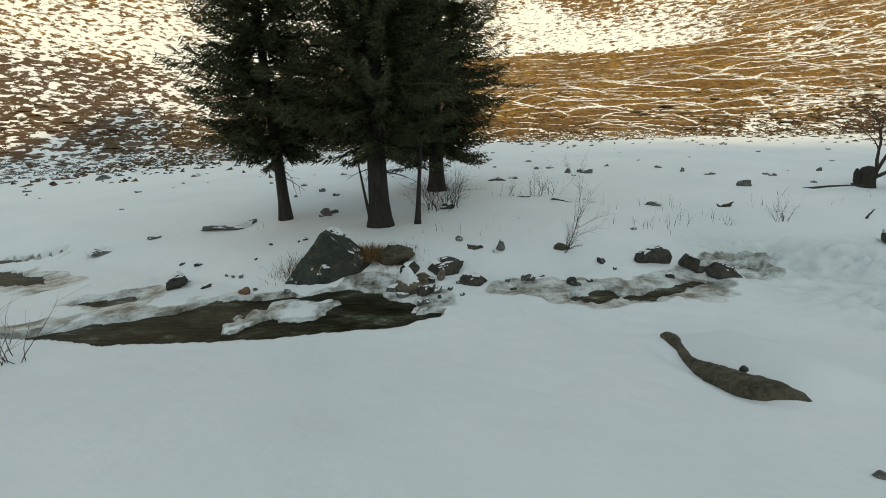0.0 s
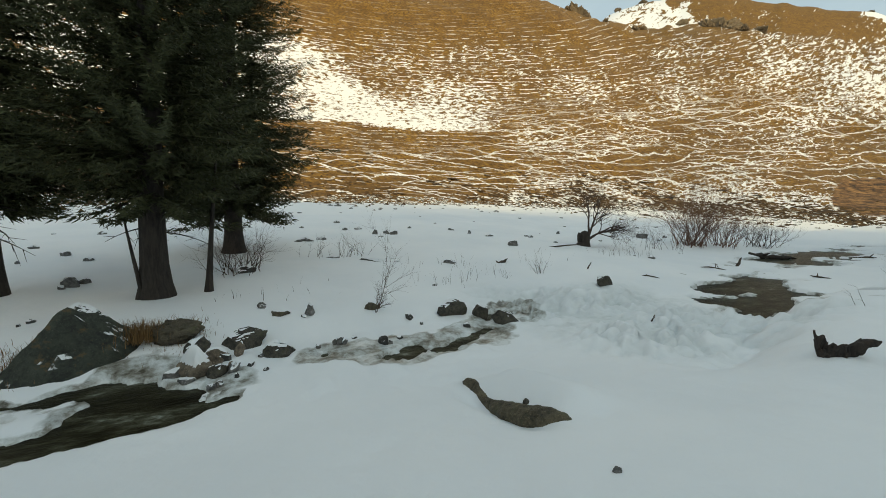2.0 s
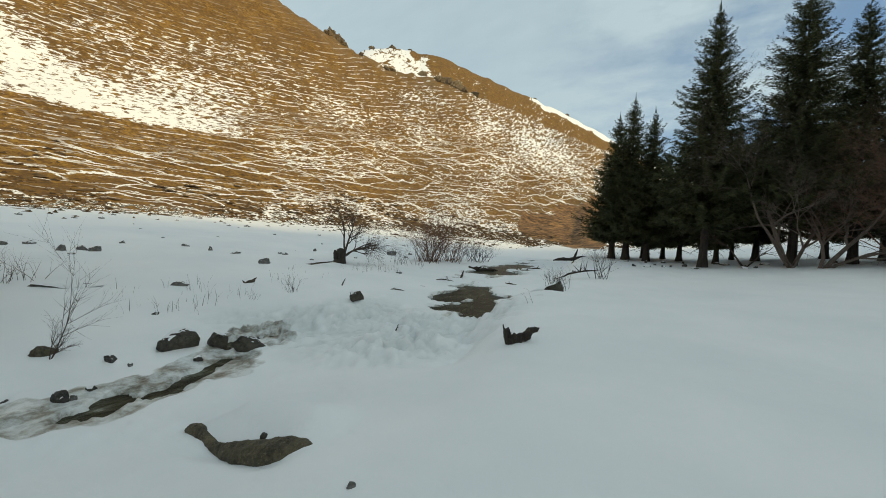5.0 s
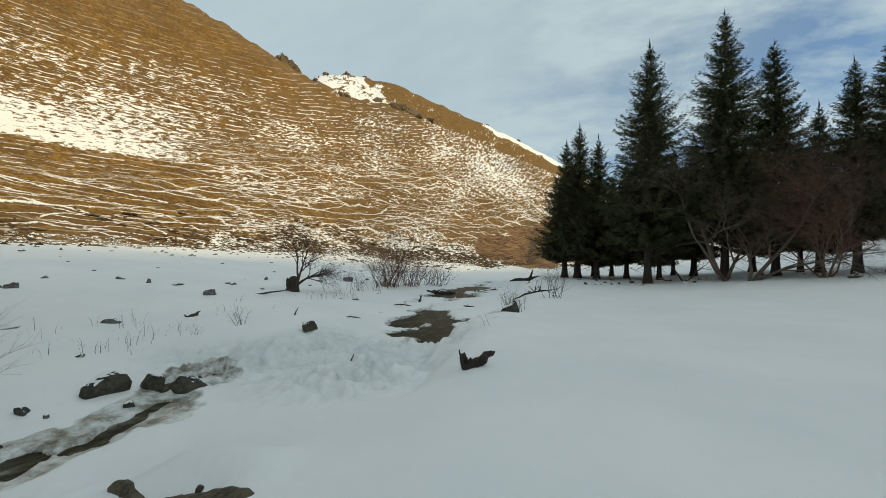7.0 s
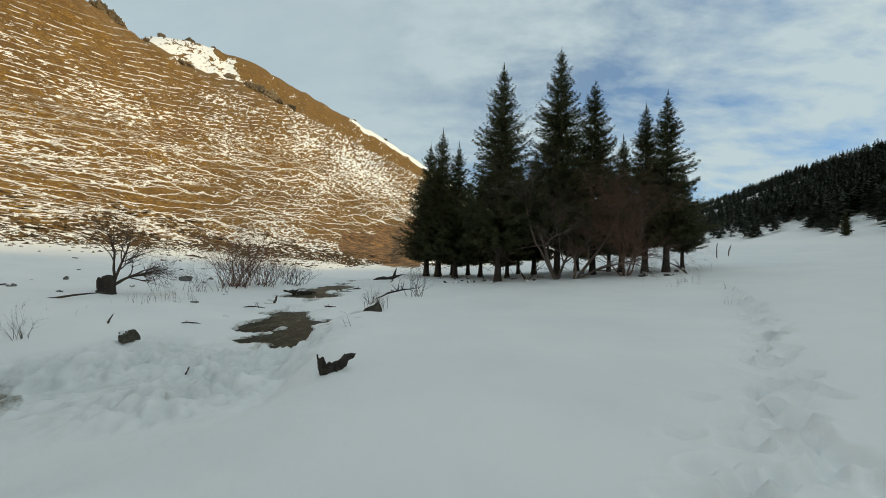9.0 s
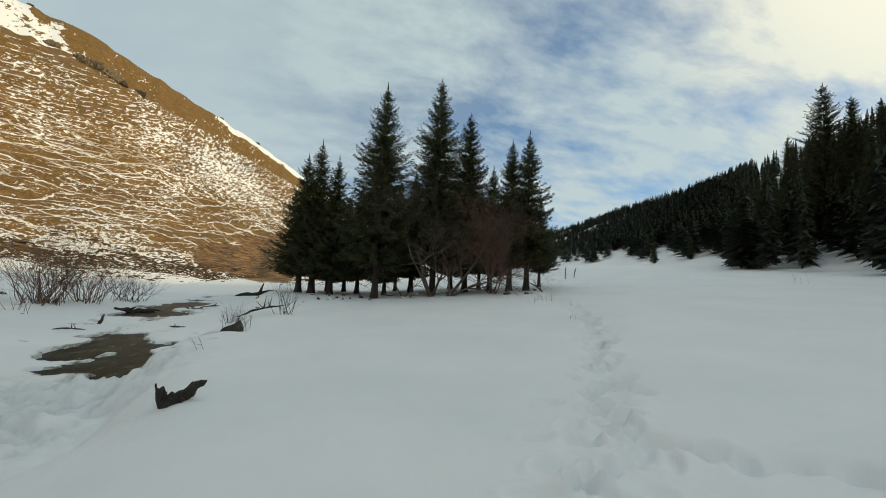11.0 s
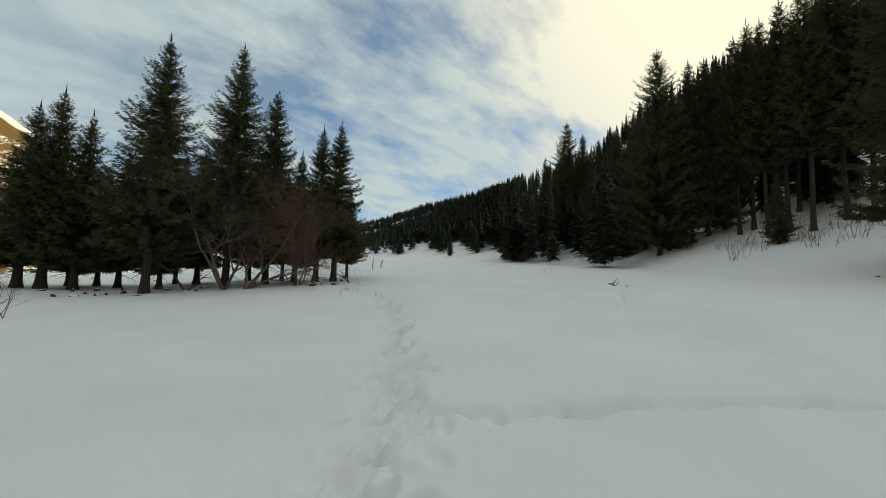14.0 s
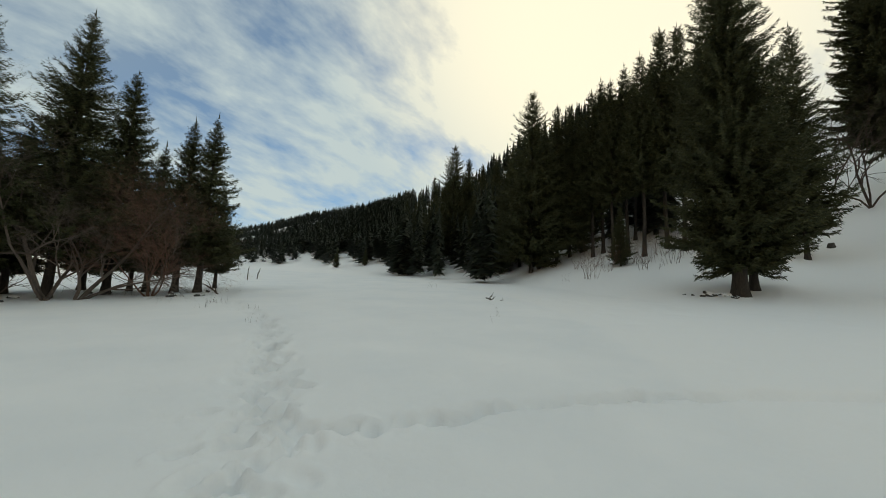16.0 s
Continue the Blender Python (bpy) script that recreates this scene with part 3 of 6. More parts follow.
def cut_water(x, y, z, level):
    """Sinks the bed under open water, with an overhanging snow lip round it."""
    gap = water_gap(x, y)
    lip = np.maximum(z, level + 0.02 + 0.06 * smooth(0.02, 0.5, gap) + 0.04 * smooth(-0.1, 0.5, fbm(x * 2, y * 2, 3, 25)))
    sunk = level - 0.30
    return np.where(gap < 0.06, sunk + (lip - sunk) * smooth(-0.14, 0.06, gap), lip)


def at(az, r):
    """Place at a bearing and distance from where the walk starts."""
    return r * math.sin(radians(az)), r * math.cos(radians(az))


def mesh_of(name, verts, faces, mat):
    me = bpy.data.meshes.new(name)
    me.from_pydata(verts, [], faces)
    me.materials.append(mat)
    return me


def quads_mesh(name, co, quads, mat, smooth_shade=False):
    """A mesh from arrays of points and of quads or triangles."""
    me = bpy.data.meshes.new(name)
    n, k = quads.shape
    me.vertices.add(len(co))
    me.vertices.foreach_set("co", np.ascontiguousarray(co, np.float32).ravel())
    me.loops.add(n * k)
    me.loops.foreach_set("vertex_index", np.ascontiguousarray(quads, np.int32).ravel())
    me.polygons.add(n)
    me.polygons.foreach_set("loop_start", np.arange(0, n * k, k, dtype=np.int32))
    me.polygons.foreach_set("use_smooth", np.full(n, smooth_shade))
    me.materials.append(mat)
    me.update(calc_edges=True)
    return me


def build_ground():
    azs = np.concatenate([np.arange(-62, 202, 0.42), np.arange(202, 298, 4.0)])
    rs = [0.35]
    while rs[-1] < 1500:
        f = 1.012 if rs[-1] < 30 else (1.016 if rs[-1] < 110 else (1.02 if rs[-1] < 950 else 1.06))
        rs.append(rs[-1] * f)
    rs = np.array(rs)
    A, R = np.meshgrid(np.radians(azs), rs)
    x, y = R * np.sin(A), R * np.cos(A)
    z, u, hill, d, side, level, az, r, crevice = terrain(x, y)
    flat = u <= 0
    zc = cut_water(x, y, z, level)
    z = np.where(flat & (np.abs(d) < 5), zc, z)
    gap = water_gap(x, y)
    z = z - flat * (0.07 * trough(x, y, TRAIL, 0.42) + 0.17 * trough(x, y, SIDE_TRAIL, 0.17) + 0.03 * trough(x, y, OLD_TRAIL, 0.16))
    for fx, fy, w, deep, turn in footprints():
        i0, i1 = np.searchsorted(rs, math.hypot(fx, fy) - 0.5), np.searchsorted(rs, math.hypot(fx, fy) + 0.5)
        a = math.degrees(math.atan2(fx, fy))
        da = math.degrees(0.5 / max(math.hypot(fx, fy), 1))
        j0, j1 = np.searchsorted(azs, a - da), np.searchsorted(azs, a + da)
        dx, dy = x[i0:i1, j0:j1] - fx, y[i0:i1, j0:j1] - fy
        p, q = dx * math.cos(turn) + dy * math.sin(turn), -dx * math.sin(turn) + dy * math.cos(turn)
        g = np.hypot(p / (w * 1.35), q / (w * 0.75))
        z[i0:i1, j0:j1] += deep * (0.35 * np.exp(-((g - 1.3) / 0.4) ** 2) - np.exp(-1.1 * g ** 3))
    nr, na = A.shape
    idx = np.arange(nr * na).reshape(nr, na)
    j2 = np.roll(idx, -1, axis=1)
    quads = np.stack([idx[:-1], idx[1:], j2[1:], j2[:-1]], -1).reshape(-1, 4)
    co = np.stack([x, y, z], -1).reshape(-1, 3)
    half = na // 2
    cap = [(idx[0, j], idx[0, j + 1], idx[0, na - 2 - j], idx[0, na - 1 - j]) for j in range(half - 1)]
    quads = np.concatenate([quads, np.array(cap)])
    me = quads_mesh("ground", co, quads, M_GROUND, True)
    ice = smooth(0.70, 0.0, gap + 0.8 * fbm(x * 0.9, y * 0.9, 4, 91)) * flat * smooth(9.5, 8.0, np.abs(x + 1.0)) * 0.9 * smooth(-0.5, 0.3, y - 5.9 + 0.12 * np.abs(x))
    ice = np.maximum(ice, smooth(0.12, 0.0, gap) * flat)
    ice = np.maximum(ice, 0.62 * smooth(0.55, 0.05, gap + 0.5 * fbm(x * 0.8, y * 0.8, 3, 92)) * flat * smooth(8.5, 10, x))
    # where the hillside is bare, snowy, darkened for shade or crossed by tracks
    uu = np.clip(u, 0, 1)
    n1 = fbm(az * 0.16, uu * 7, 4, 71)
    el = np.degrees(np.arctan2(z - 1.65, r))
    edge = 10.9 + 0.9 * n1 + 0.03 * az
    bowl = smooth(-14, 5, az) * smooth(38, 27, az) * smooth(-0.5, 0.5, el - edge) * smooth(-2.2, 4.5, 14.5 - 0.16 * (az - 20) + 5.5 * smooth(22, 6, az) - el + 1.5 * n1)
    left = smooth(-8, -20, az) * smooth(9.0, 10.8, el + n1)
    right = smooth(59, 67, az) * np.exp(-((el - 16.2 + 0.46 * (az - 66)) / 2.4) ** 2)
    mid = np.exp(-(((az - 57) / 11) ** 2) - ((el - 13) / 4.5) ** 2)
    bare = 0.60 + 0.14 * n1 - 0.24 * bowl - 0.17 * left - 0.075 * right + 0.04 * mid + 0.22 * smooth(18, 24, el) - 0.15 * smooth(-10, -20, az) * smooth(10.6, 9.0, el + n1)
    lower = smooth(-0.3, 0.6, edge - el) * smooth(40, 28, az) * smooth(-22, -6, az)
    bare = bare + 0.34 * lower + 0.10 * smooth(10.5, 6, el)
    bare = np.where(u < 0.08, bare * smooth(-0.10, 0.05, u + 0.03 * n1 - 0.015 * smooth(40, 54, az)), bare)
    bare = bare - 0.20 * smooth(32, 52, az) * smooth(0.13, 0.04, uu) * smooth(-0.02, 0.02, u)
    # the farther ridge: a snowy dome, then dry grass with snow along the top
    beyond = (u > 1.01) & (az > 44) & (az < 98)
    ridge_n = fbm(az * 0.8, el * 1.5, 4, 73)
    dome = smooth(56.5, 54.0, az + 1.6 * (el - 24.0) + 2 * ridge_n)
    crown = smooth(70.5, 73.5, az) * smooth(-0.15, 0.1, el - ridge_elevation(az) + 0.40 + 0.5 * ridge_n)
    bare = np.where(beyond, 0.74 + 0.25 * ridge_n - np.maximum(0.34 * dome, 1.3 * crown), bare)
    south = (az > 98) | (az < -100)
    north_bank = ~south
    bare = np.where(south, -0.5, bare)
    tracked = (1 - 0.75 * right) * (0.2 + 0.8 * smooth(-17, -4, az)) * smooth(16.5, 11, el + 1.0 * n1) * (1 - 0.85 * smooth(36, 26, az) * smooth(-16, -6, az) * smooth(7.2, 8.6, el + 0.6 * n1)) * np.where(south, 0, 1) * smooth(-0.005, 0.02, u)
    # painted shade: full low on the left slope, fainter along the foot
    dark = smooth(10.5, 8.8, el + n1) * smooth(-4, -18, az) + 0.35 * smooth(0.06, 0.01, uu)
    earth = smooth(68, 74, az + 5 * n1) * smooth(-0.2, 1.4, el + 1.6 * n1 - 0.1 * (76 - az)) * smooth(84, 81, az) * smooth(6.4, 4.6, el + 2.5 * n1 + 0.14 * (76 - az))
    foot = smooth(0.05, 0.015, u)
    plain = np.where(beyond, 1.0, np.maximum(0.85 * smooth(21.0, 24.5, el + 1.5 * n1), 0.8 * smooth(-10, -18, az) * smooth(11.0, 9.0, el + n1)))
    for name, val in (("plain", plain), ("tufted", smooth(-6, -14, az) * (u > -0.1)), ("ice_shade", np.clip(crevice, 0, 1) * flat), ("foot", foot), ("earth", earth), ("ice", ice), ("hill", hill), ("bare", bare), ("tracked", tracked), ("dark", np.clip(dark, 0, 1))):
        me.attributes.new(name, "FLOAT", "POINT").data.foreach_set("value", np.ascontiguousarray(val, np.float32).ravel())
    # the sheep tracks climb a little against the contours as the slope draws away
    climb = np.where(north_bank, np.tan(np.radians(el)) * (158 - 0.05 * r), z)
    table = np.arange(-180.0, 181.0)
    stride = np.cumsum(np.radians(1.0) * (100 + 130 * smooth(35, 78, table)))
    cont = np.stack([np.interp(az, table, stride), climb, 0 * r], -1)
    me.attributes.new("contour", "FLOAT_VECTOR", "POINT").data.foreach_set("vector", np.ascontiguousarray(cont, np.float32).ravel())
    return tagged(new("ground", me), "snow-covered valley floor rising into grassy tracked hillsides", "ground", kind="structure")


def build_water():
    pts, quads = [], []
    line = []
    for (ax, ay, az_), (bx, by, bz) in zip(STREAM[:-1], STREAM[1:]):
        n = max(1, int(math.hypot(bx - ax, by - ay) / 0.5))
        line += [(ax + (bx - ax) * k / n, ay + (by - ay) * k / n, az_ + (bz - az_) * k / n) for k in range(n)]
    line = [p for p in line if p[0] < 42]
    for i, (x, y, z) in enumerate(line):
        w = 1.7
        for k in range(5):
            pts.append((x, y + (k - 2) * w / 2, z))
    for i in range(len(line) - 1):
        for k in range(4):
            quads.append((i * 5 + k, (i + 1) * 5 + k, (i + 1) * 5 + k + 1, i * 5 + k + 1))
    me = mesh_of("water", pts, quads, M_WATER)
    for p in me.polygons:
        p.use_smooth = True
    return tagged(new("water", me), "dark shallow stream water between ice edges", "water", kind="structure")


build_ground()
build_water()

# ---- building blocks of the things ----
def thing(name, x, y, z=None, turn=0.0, label="", category="", group=""):
    ob = new(name)
    ob.matrix_world = pose(x, y, ground_z(x, y) if z is None else z, 0, 0, turn)
    return tagged(ob, label, category, group)


def part(name, me, parent, label=""):
    ob = new(name, me)
    ob.parent = parent
    return tagged(ob, label)


def tubes_mesh(name, tubes, mat, sides=4):
    """One mesh of tapered tubes; each tube is a list of (point, radius)."""
    verts, faces = [], []
    for tube in tubes:
        base = len(verts)
        for i, (p, rad) in enumerate(tube):
            a = tube[min(i + 1, len(tube) - 1)][0] - tube[max(i - 1, 0)][0]
            a = a.normalized() if a.length > 1e-6 else Vector((0, 0, 1))
            e = a.cross(Vector((0.31, 0.17, 0.94)) if abs(a.z) < 0.9 else Vector((1, 0.1, 0))).normalized()
            f = a.cross(e)
            for k in range(sides):
                t = 2 * math.pi * k / sides
                verts.append(p + (e * math.cos(t) + f * math.sin(t)) * rad)
        for i in range(len(tube) - 1):
            for k in range(sides):
                k2 = (k + 1) % sides
                faces.append((base + i * sides + k, base + i * sides + k2, base + (i + 1) * sides + k2, base + (i + 1) * sides + k))
        faces.append(tuple(base + (len(tube) - 1) * sides + k for k in range(sides)))
        faces.append(tuple(base + k for k in reversed(range(sides))))
    me = mesh_of(name, verts, faces, mat)
    if sides > 4:
        for p in me.polygons:
            p.use_smooth = True
    return me


def trunk_mesh(rng, height, rad, flare=1.7, lean=(0, 0), start=-0.3, mat=None):
    tube, n = [], 22
    ph = rng.uniform(0, 6)
    for i in range(n + 1):
        t = i / n
        h = start + (height - start) * t ** 1.4
        wob = 0.06 * math.sin(h * 0.7 + ph)
        r = rad * (1 - 0.97 * max(h, 0) / height) * (1 + (flare - 1) * math.exp(-max(h, 0) / 0.28))
        tube.append((Vector((lean[0] * h + wob * 0.5, lean[1] * h + wob * 0.4, h)), max(r, 0.012)))
    return tubes_mesh("trunk", [tube], mat or M_BARK, 10)


def spruce_crown(seed, height, low, reach, dens=1.0, twig=0.30, shape=0.75, lean=(0, 0), mat=None, whorl=0.27, per=8, gappy=0.15, sag=0.30, slim=1.0, inner=0.10):
    """Needle sprays: every whorl carries drooping limbs, every limb its side twigs."""
    rng = np.random.default_rng(seed)
    P, Dn, Ln, Wd = [], [], [], []
    limbs = []
    swell = rng.uniform(0, 6.28, 3)

    def span_at(h):
        t = min(max((h - low) / (height - low), 0.0), 1.0)
        lumpy = 1 + 0.10 * math.sin(h * 1.9 + swell[0]) + 0.07 * math.sin(h * 4.3 + swell[1])
        return t, (reach * ((1 - t) ** shape) * (0.62 + 0.38 * min(1, t / 0.10)) + 0.06) * lumpy
    h = low
    while h < height - 0.12:
        t, span = span_at(h)
        n = max(4, int(per * (0.6 + 0.4 * (1 - t)) + rng.uniform(-1, 1)))
        off = rng.uniform(0, 6.28)
        for k in range(n):
            if rng.random() < gappy:
                continue
            a = off + 6.283 * (k + rng.uniform(-0.4, 0.4)) / n
            L = span * (rng.uniform(0.62, 1.02) + 0.28 * rng.random() ** 3)
            rise = 0.50 * t * t - sag * (1 - t) * rng.uniform(0.4, 1.4) + rng.uniform(-0.12, 0.12)
            z0 = h + rng.uniform(-1.2, 1.2) * whorl
            dirh = np.array([math.cos(a), math.sin(a)])
            side = np.array([-dirh[1], dirh[0]])
            m = max(3, int(L * (1 - inner) / 0.10 * dens))
            s = inner + (1 - inner) * (np.arange(m) + rng.uniform(0.1, 0.9, m)) / m
            px = lean[0] * z0 + dirh[0] * s * L
            py = lean[1] * z0 + dirh[1] * s * L
            pz = z0 + rise * s * L + 0.24 * L * s ** 3
            tip = np.array([lean[0] * z0 + dirh[0] * L, lean[1] * z0 + dirh[1] * L, z0 + (rise + 0.24) * L])
            limbs.append((np.array([lean[0] * z0, lean[1] * z0, z0]), tip, L))
            small = (0.42 + 0.58 * (1 - t)) * (1.2 - 0.55 * s)
            for sgn in (-1, 1):
                ang = rng.uniform(0.25, 1.25, m)
                d = np.empty((m, 3))
                d[:, :2] = dirh * np.cos(ang)[:, None] + sgn * side * np.sin(ang)[:, None]
                d[:, 2] = rng.normal(-0.35, 0.45, m) + 0.55 * t
                d /= np.linalg.norm(d, axis=1)[:, None]
                P.append(np.stack([px, py, pz + rng.normal(0, 0.05, m)], 1)); Dn.append(d)
                Ln.append(twig * rng.uniform(0.45, 1.2, m) * small)
                Wd.append(rng.uniform(0.11, 0.20, m) * slim)
            P.append(tip[None] - 0.1 * np.array([[*dirh, 0]])); Dn.append(np.array([[dirh[0] * 0.8, dirh[1] * 0.8, 0.25 + 0.4 * t]])); Ln.append(np.array([twig * 0.8 * (0.4 + 0.6 * (1 - t))])); Wd.append(np.array([0.12 * slim]))
        h += whorl * rng.uniform(0.7, 1.3) * (1.0 - 0.4 * t)
    # leading shoot with its short upright twigs
    for k in range(9):
        up = height - 0.75 + 0.11 * k
        a = rng.uniform(0, 6.28)
        P.append(np.array([[lean[0] * height, lean[1] * height, up]])); Dn.append(np.array([[math.cos(a) * 0.6, math.sin(a) * 0.6, 0.8]]) if k < 7 else np.array([[0.05, 0.0, 1.0]])); Ln.append(np.array([0.30 - 0.014 * k if k < 7 else 0.5])); Wd.append(np.array([0.10]))
    P, Dn, Ln, Wd = np.concatenate(P), np.concatenate(Dn), np.concatenate(Ln), np.concatenate(Wd)
    W1 = np.cross(Dn, rng.normal(size=P.shape))
    W1 /= np.linalg.norm(W1, axis=1)[:, None] + 1e-9
    wv = W1 * (Ln * Wd)[:, None]
    v = np.stack([P + wv, P + Dn * Ln[:, None], P - wv], 1).reshape(-1, 3)
    co, tris = [v], [np.arange(len(v)).reshape(-1, 3)]
    base = len(v)
    lv, lq = [], []
    for a, b, L in limbs:
        s1 = np.cross(b - a, [0, 0, 1.0]); s1 /= np.linalg.norm(s1) + 1e-9
        rad = 0.008 + 0.009 * L
        o = base + len(lv)
        lv += [a + s1 * rad, a + np.array([0, 0, rad]), a - s1 * rad, b]
        lq += [(o, o + 1, o + 3), (o + 1, o + 2, o + 3), (o + 2, o, o + 3)]
    co.append(np.array(lv)); tris.append(np.array(lq))
    return quads_mesh("crown", np.concatenate(co), np.concatenate(tris), mat or M_NEEDLE)


def dead_limbs(seed, low, top, n, reach, lean=(0, 0)):
    """Bare dry branches below the green crown."""
    rng = random.Random(seed)
    tubes = []
    for _ in range(n):
        h, a, L = rng.uniform(low, top), rng.uniform(0, 6.28), reach * rng.uniform(0.4, 1.0)
        p = Vector((lean[0] * h, lean[1] * h, h))
        tube = []
        for i in range(6):
            t = i / 5
            tube.append((p + Vector((math.cos(a + 0.3 * t), math.sin(a + 0.3 * t), -0.35 * t)) * L * t, 0.022 * (1 - 0.85 * t)))
        tubes.append(tube)
        for _ in range(5):
            i = rng.randint(1, 4)
            q = tube[i][0]
            d = Vector((rng.gauss(0, 1), rng.gauss(0, 1), rng.uniform(-1.0, 0.1))).normalized() * rng.uniform(0.15, 0.45)
            tubes.append([(q, 0.008), (q + d * 0.5, 0.006), (q + d, 0.002)])
    return tubes_mesh("dead_branch", tubes, M_BARK, 3)


def spruce(x, y, height, rad, trunk_me, crown_me, limbs_me=None, turn=0.0, label="", group="", size=1.0):
    t = thing("spruce_tree", x, y, None, turn, label, "tree", group)
    part("trunk", trunk_me, t)
    part("crown", crown_me, t, "dense dark green needle crown")
    if limbs_me:
        tagged(part("deadwood", limbs_me, t, "dry bare lower branches"), kind="stuff")
    t.matrix_world = t.matrix_world @ Matrix.Scale(size, 4)
    return t


def rock_mesh(seed, sx, sy, sz, mat, subdiv=3, rough=0.17, cuts=11, name="stone"):
    rng = random.Random(seed)
    bm = bmesh.new()
    bmesh.ops.create_icosphere(bm, subdivisions=subdiv, radius=1.0)
    planes = []
    for _ in range(cuts):
        v = Vector((rng.gauss(0, 1), rng.gauss(0, 1), rng.gauss(0.2, 0.7))).normalized()
        planes.append((v, rng.uniform(0.42, 0.76)))
    off = Vector((rng.uniform(-50, 50), rng.uniform(-50, 50), rng.uniform(-50, 50)))
    for v in bm.verts:
        p = v.co.copy()
        for nrm, dd in planes:
            s = p.dot(nrm) - dd
            if s > 0:
                p -= nrm * s * 0.97
        p *= 1 + rough * noise.fractal(p * 1.4 + off, 1.0, 2.0, 4) + rough * 0.25 * noise.noise(p * 6 + off)
        v.co = Vector((p.x * sx, p.y * sy, p.z * sz))
    me = bpy.data.meshes.new(name)
    bm.to_mesh(me)
    bm.free()
    me.materials.append(mat)
    for p in me.polygons:
        p.use_smooth = False
    return me


def stone(az, r, w, h, mat, seed, label, group="", turn=None, name="stone", depth=None, sink=0.35, tilt=0.0, subdiv=3):
    x, y = at(az, r)
    me = rock_mesh(seed, w / 2, (depth or w * 0.7) / 2, h * 0.62, mat, subdiv, name=name)
    ob = new(name, me)
    ob.matrix_world = pose(x, y, ground_z(x, y) + h * (0.5 - sink) * 0.6, tilt, 0, -az + (turn if turn is not None else random.Random(seed).uniform(-25, 25)))
    return tagged(ob, label, "stone" if name != "boulder" else "boulder", group)


def capped_stone(az, r, w, h, mat, seed, label, group="", turn=0.0, depth=None, cap=0.08, tilt=0.0, sink=0.3):
    """A rounded, worn stone with snow lying on its top."""
    x, y = at(az, r)
    depth = depth or 0.7 * w
    t = thing("stone", x, y, ground_z(x, y) + h * (0.5 - sink), turn - az, label, "stone", group)
    t.matrix_world = t.matrix_world @ pose(0, 0, 0, 0, tilt, 0)
    me = rock_mesh(seed, w * 0.62, depth * 0.62, h * 0.72, mat, 4, 0.12, 9, "rock")
    for p in me.polygons:
        p.use_smooth = True
    part("rock", me, t)
    if cap <= 0:
        return t
    bm = bmesh.new()
    bm.from_mesh(me)
    off = Vector((seed * 1.7, seed * 0.9, 4.0))
    gone = [f for f in bm.faces if f.normal.z < 0.93 - 2.6 * cap + 0.22 * noise.noise(f.calc_center_median() * (2.2 / w) + off) or f.calc_center_median().z < 0.22 * h]
    bmesh.ops.delete(bm, geom=gone, context="FACES")
    if not bm.faces:
        bm.free()
        return t
    rim = {v for v in bm.verts if v.is_boundary}
    ring = {v for e in bm.edges for v in e.verts if e.verts[0] in rim or e.verts[1] in rim} - rim
    for v in bm.verts:
        up = 0.004 if v in rim else cap * (0.6 if v in ring else 1.0)
        v.co += Vector((0, 0, up)) + v.normal * (0.006 if v in rim else 0.25 * up)
    for _ in range(2):
        bmesh.ops.smooth_vert(bm, verts=[v for v in bm.verts if v not in rim], factor=0.4, use_axis_x=True, use_axis_y=True, use_axis_z=True)
    top = bpy.data.meshes.new("snow_cap")
    bm.to_mesh(top)
    bm.free()
    top.materials.clear()
    top.materials.append(M_SNOW)
    part("snow_cap", top, t, "thick cap of fresh snow")
    return t


def branching(rng, base, direction, length, rad, depth, tubes, spread=0.6, kids=3, droop=0.0, steps=5, bend=0.25):
    """Grows a crooked limb with side limbs into tubes."""
    p, d = Vector(base), Vector(direction).normalized()
    tube = [(p.copy(), rad)]
    spots = []
    for i in range(steps):
        d = (d + Vector((rng.gauss(0, bend), rng.gauss(0, bend), rng.gauss(0, bend * 0.6) - droop))).normalized()
        p = p + d * length / steps
        tube.append((p.copy(), rad * (1 - 0.8 * (i + 1) / steps)))
        spots.append((p.copy(), d.copy(), rad * (1 - 0.8 * (i + 1) / steps)))
    tubes.append(tube)
    if depth > 0:
        for _ in range(kids):
            q, dd, rr = rng.choice(spots[1:] if len(spots) > 2 else spots)
            side = Vector((rng.gauss(0, 1), rng.gauss(0, 1), rng.gauss(0.2, 0.8))).normalized()
            branching(rng, q, dd + side * spread * 1.6, length * rng.uniform(0.4, 0.7), max(rr * 0.7, 0.0018), depth - 1, tubes, spread, kids, droop, max(3, steps - 1), bend)


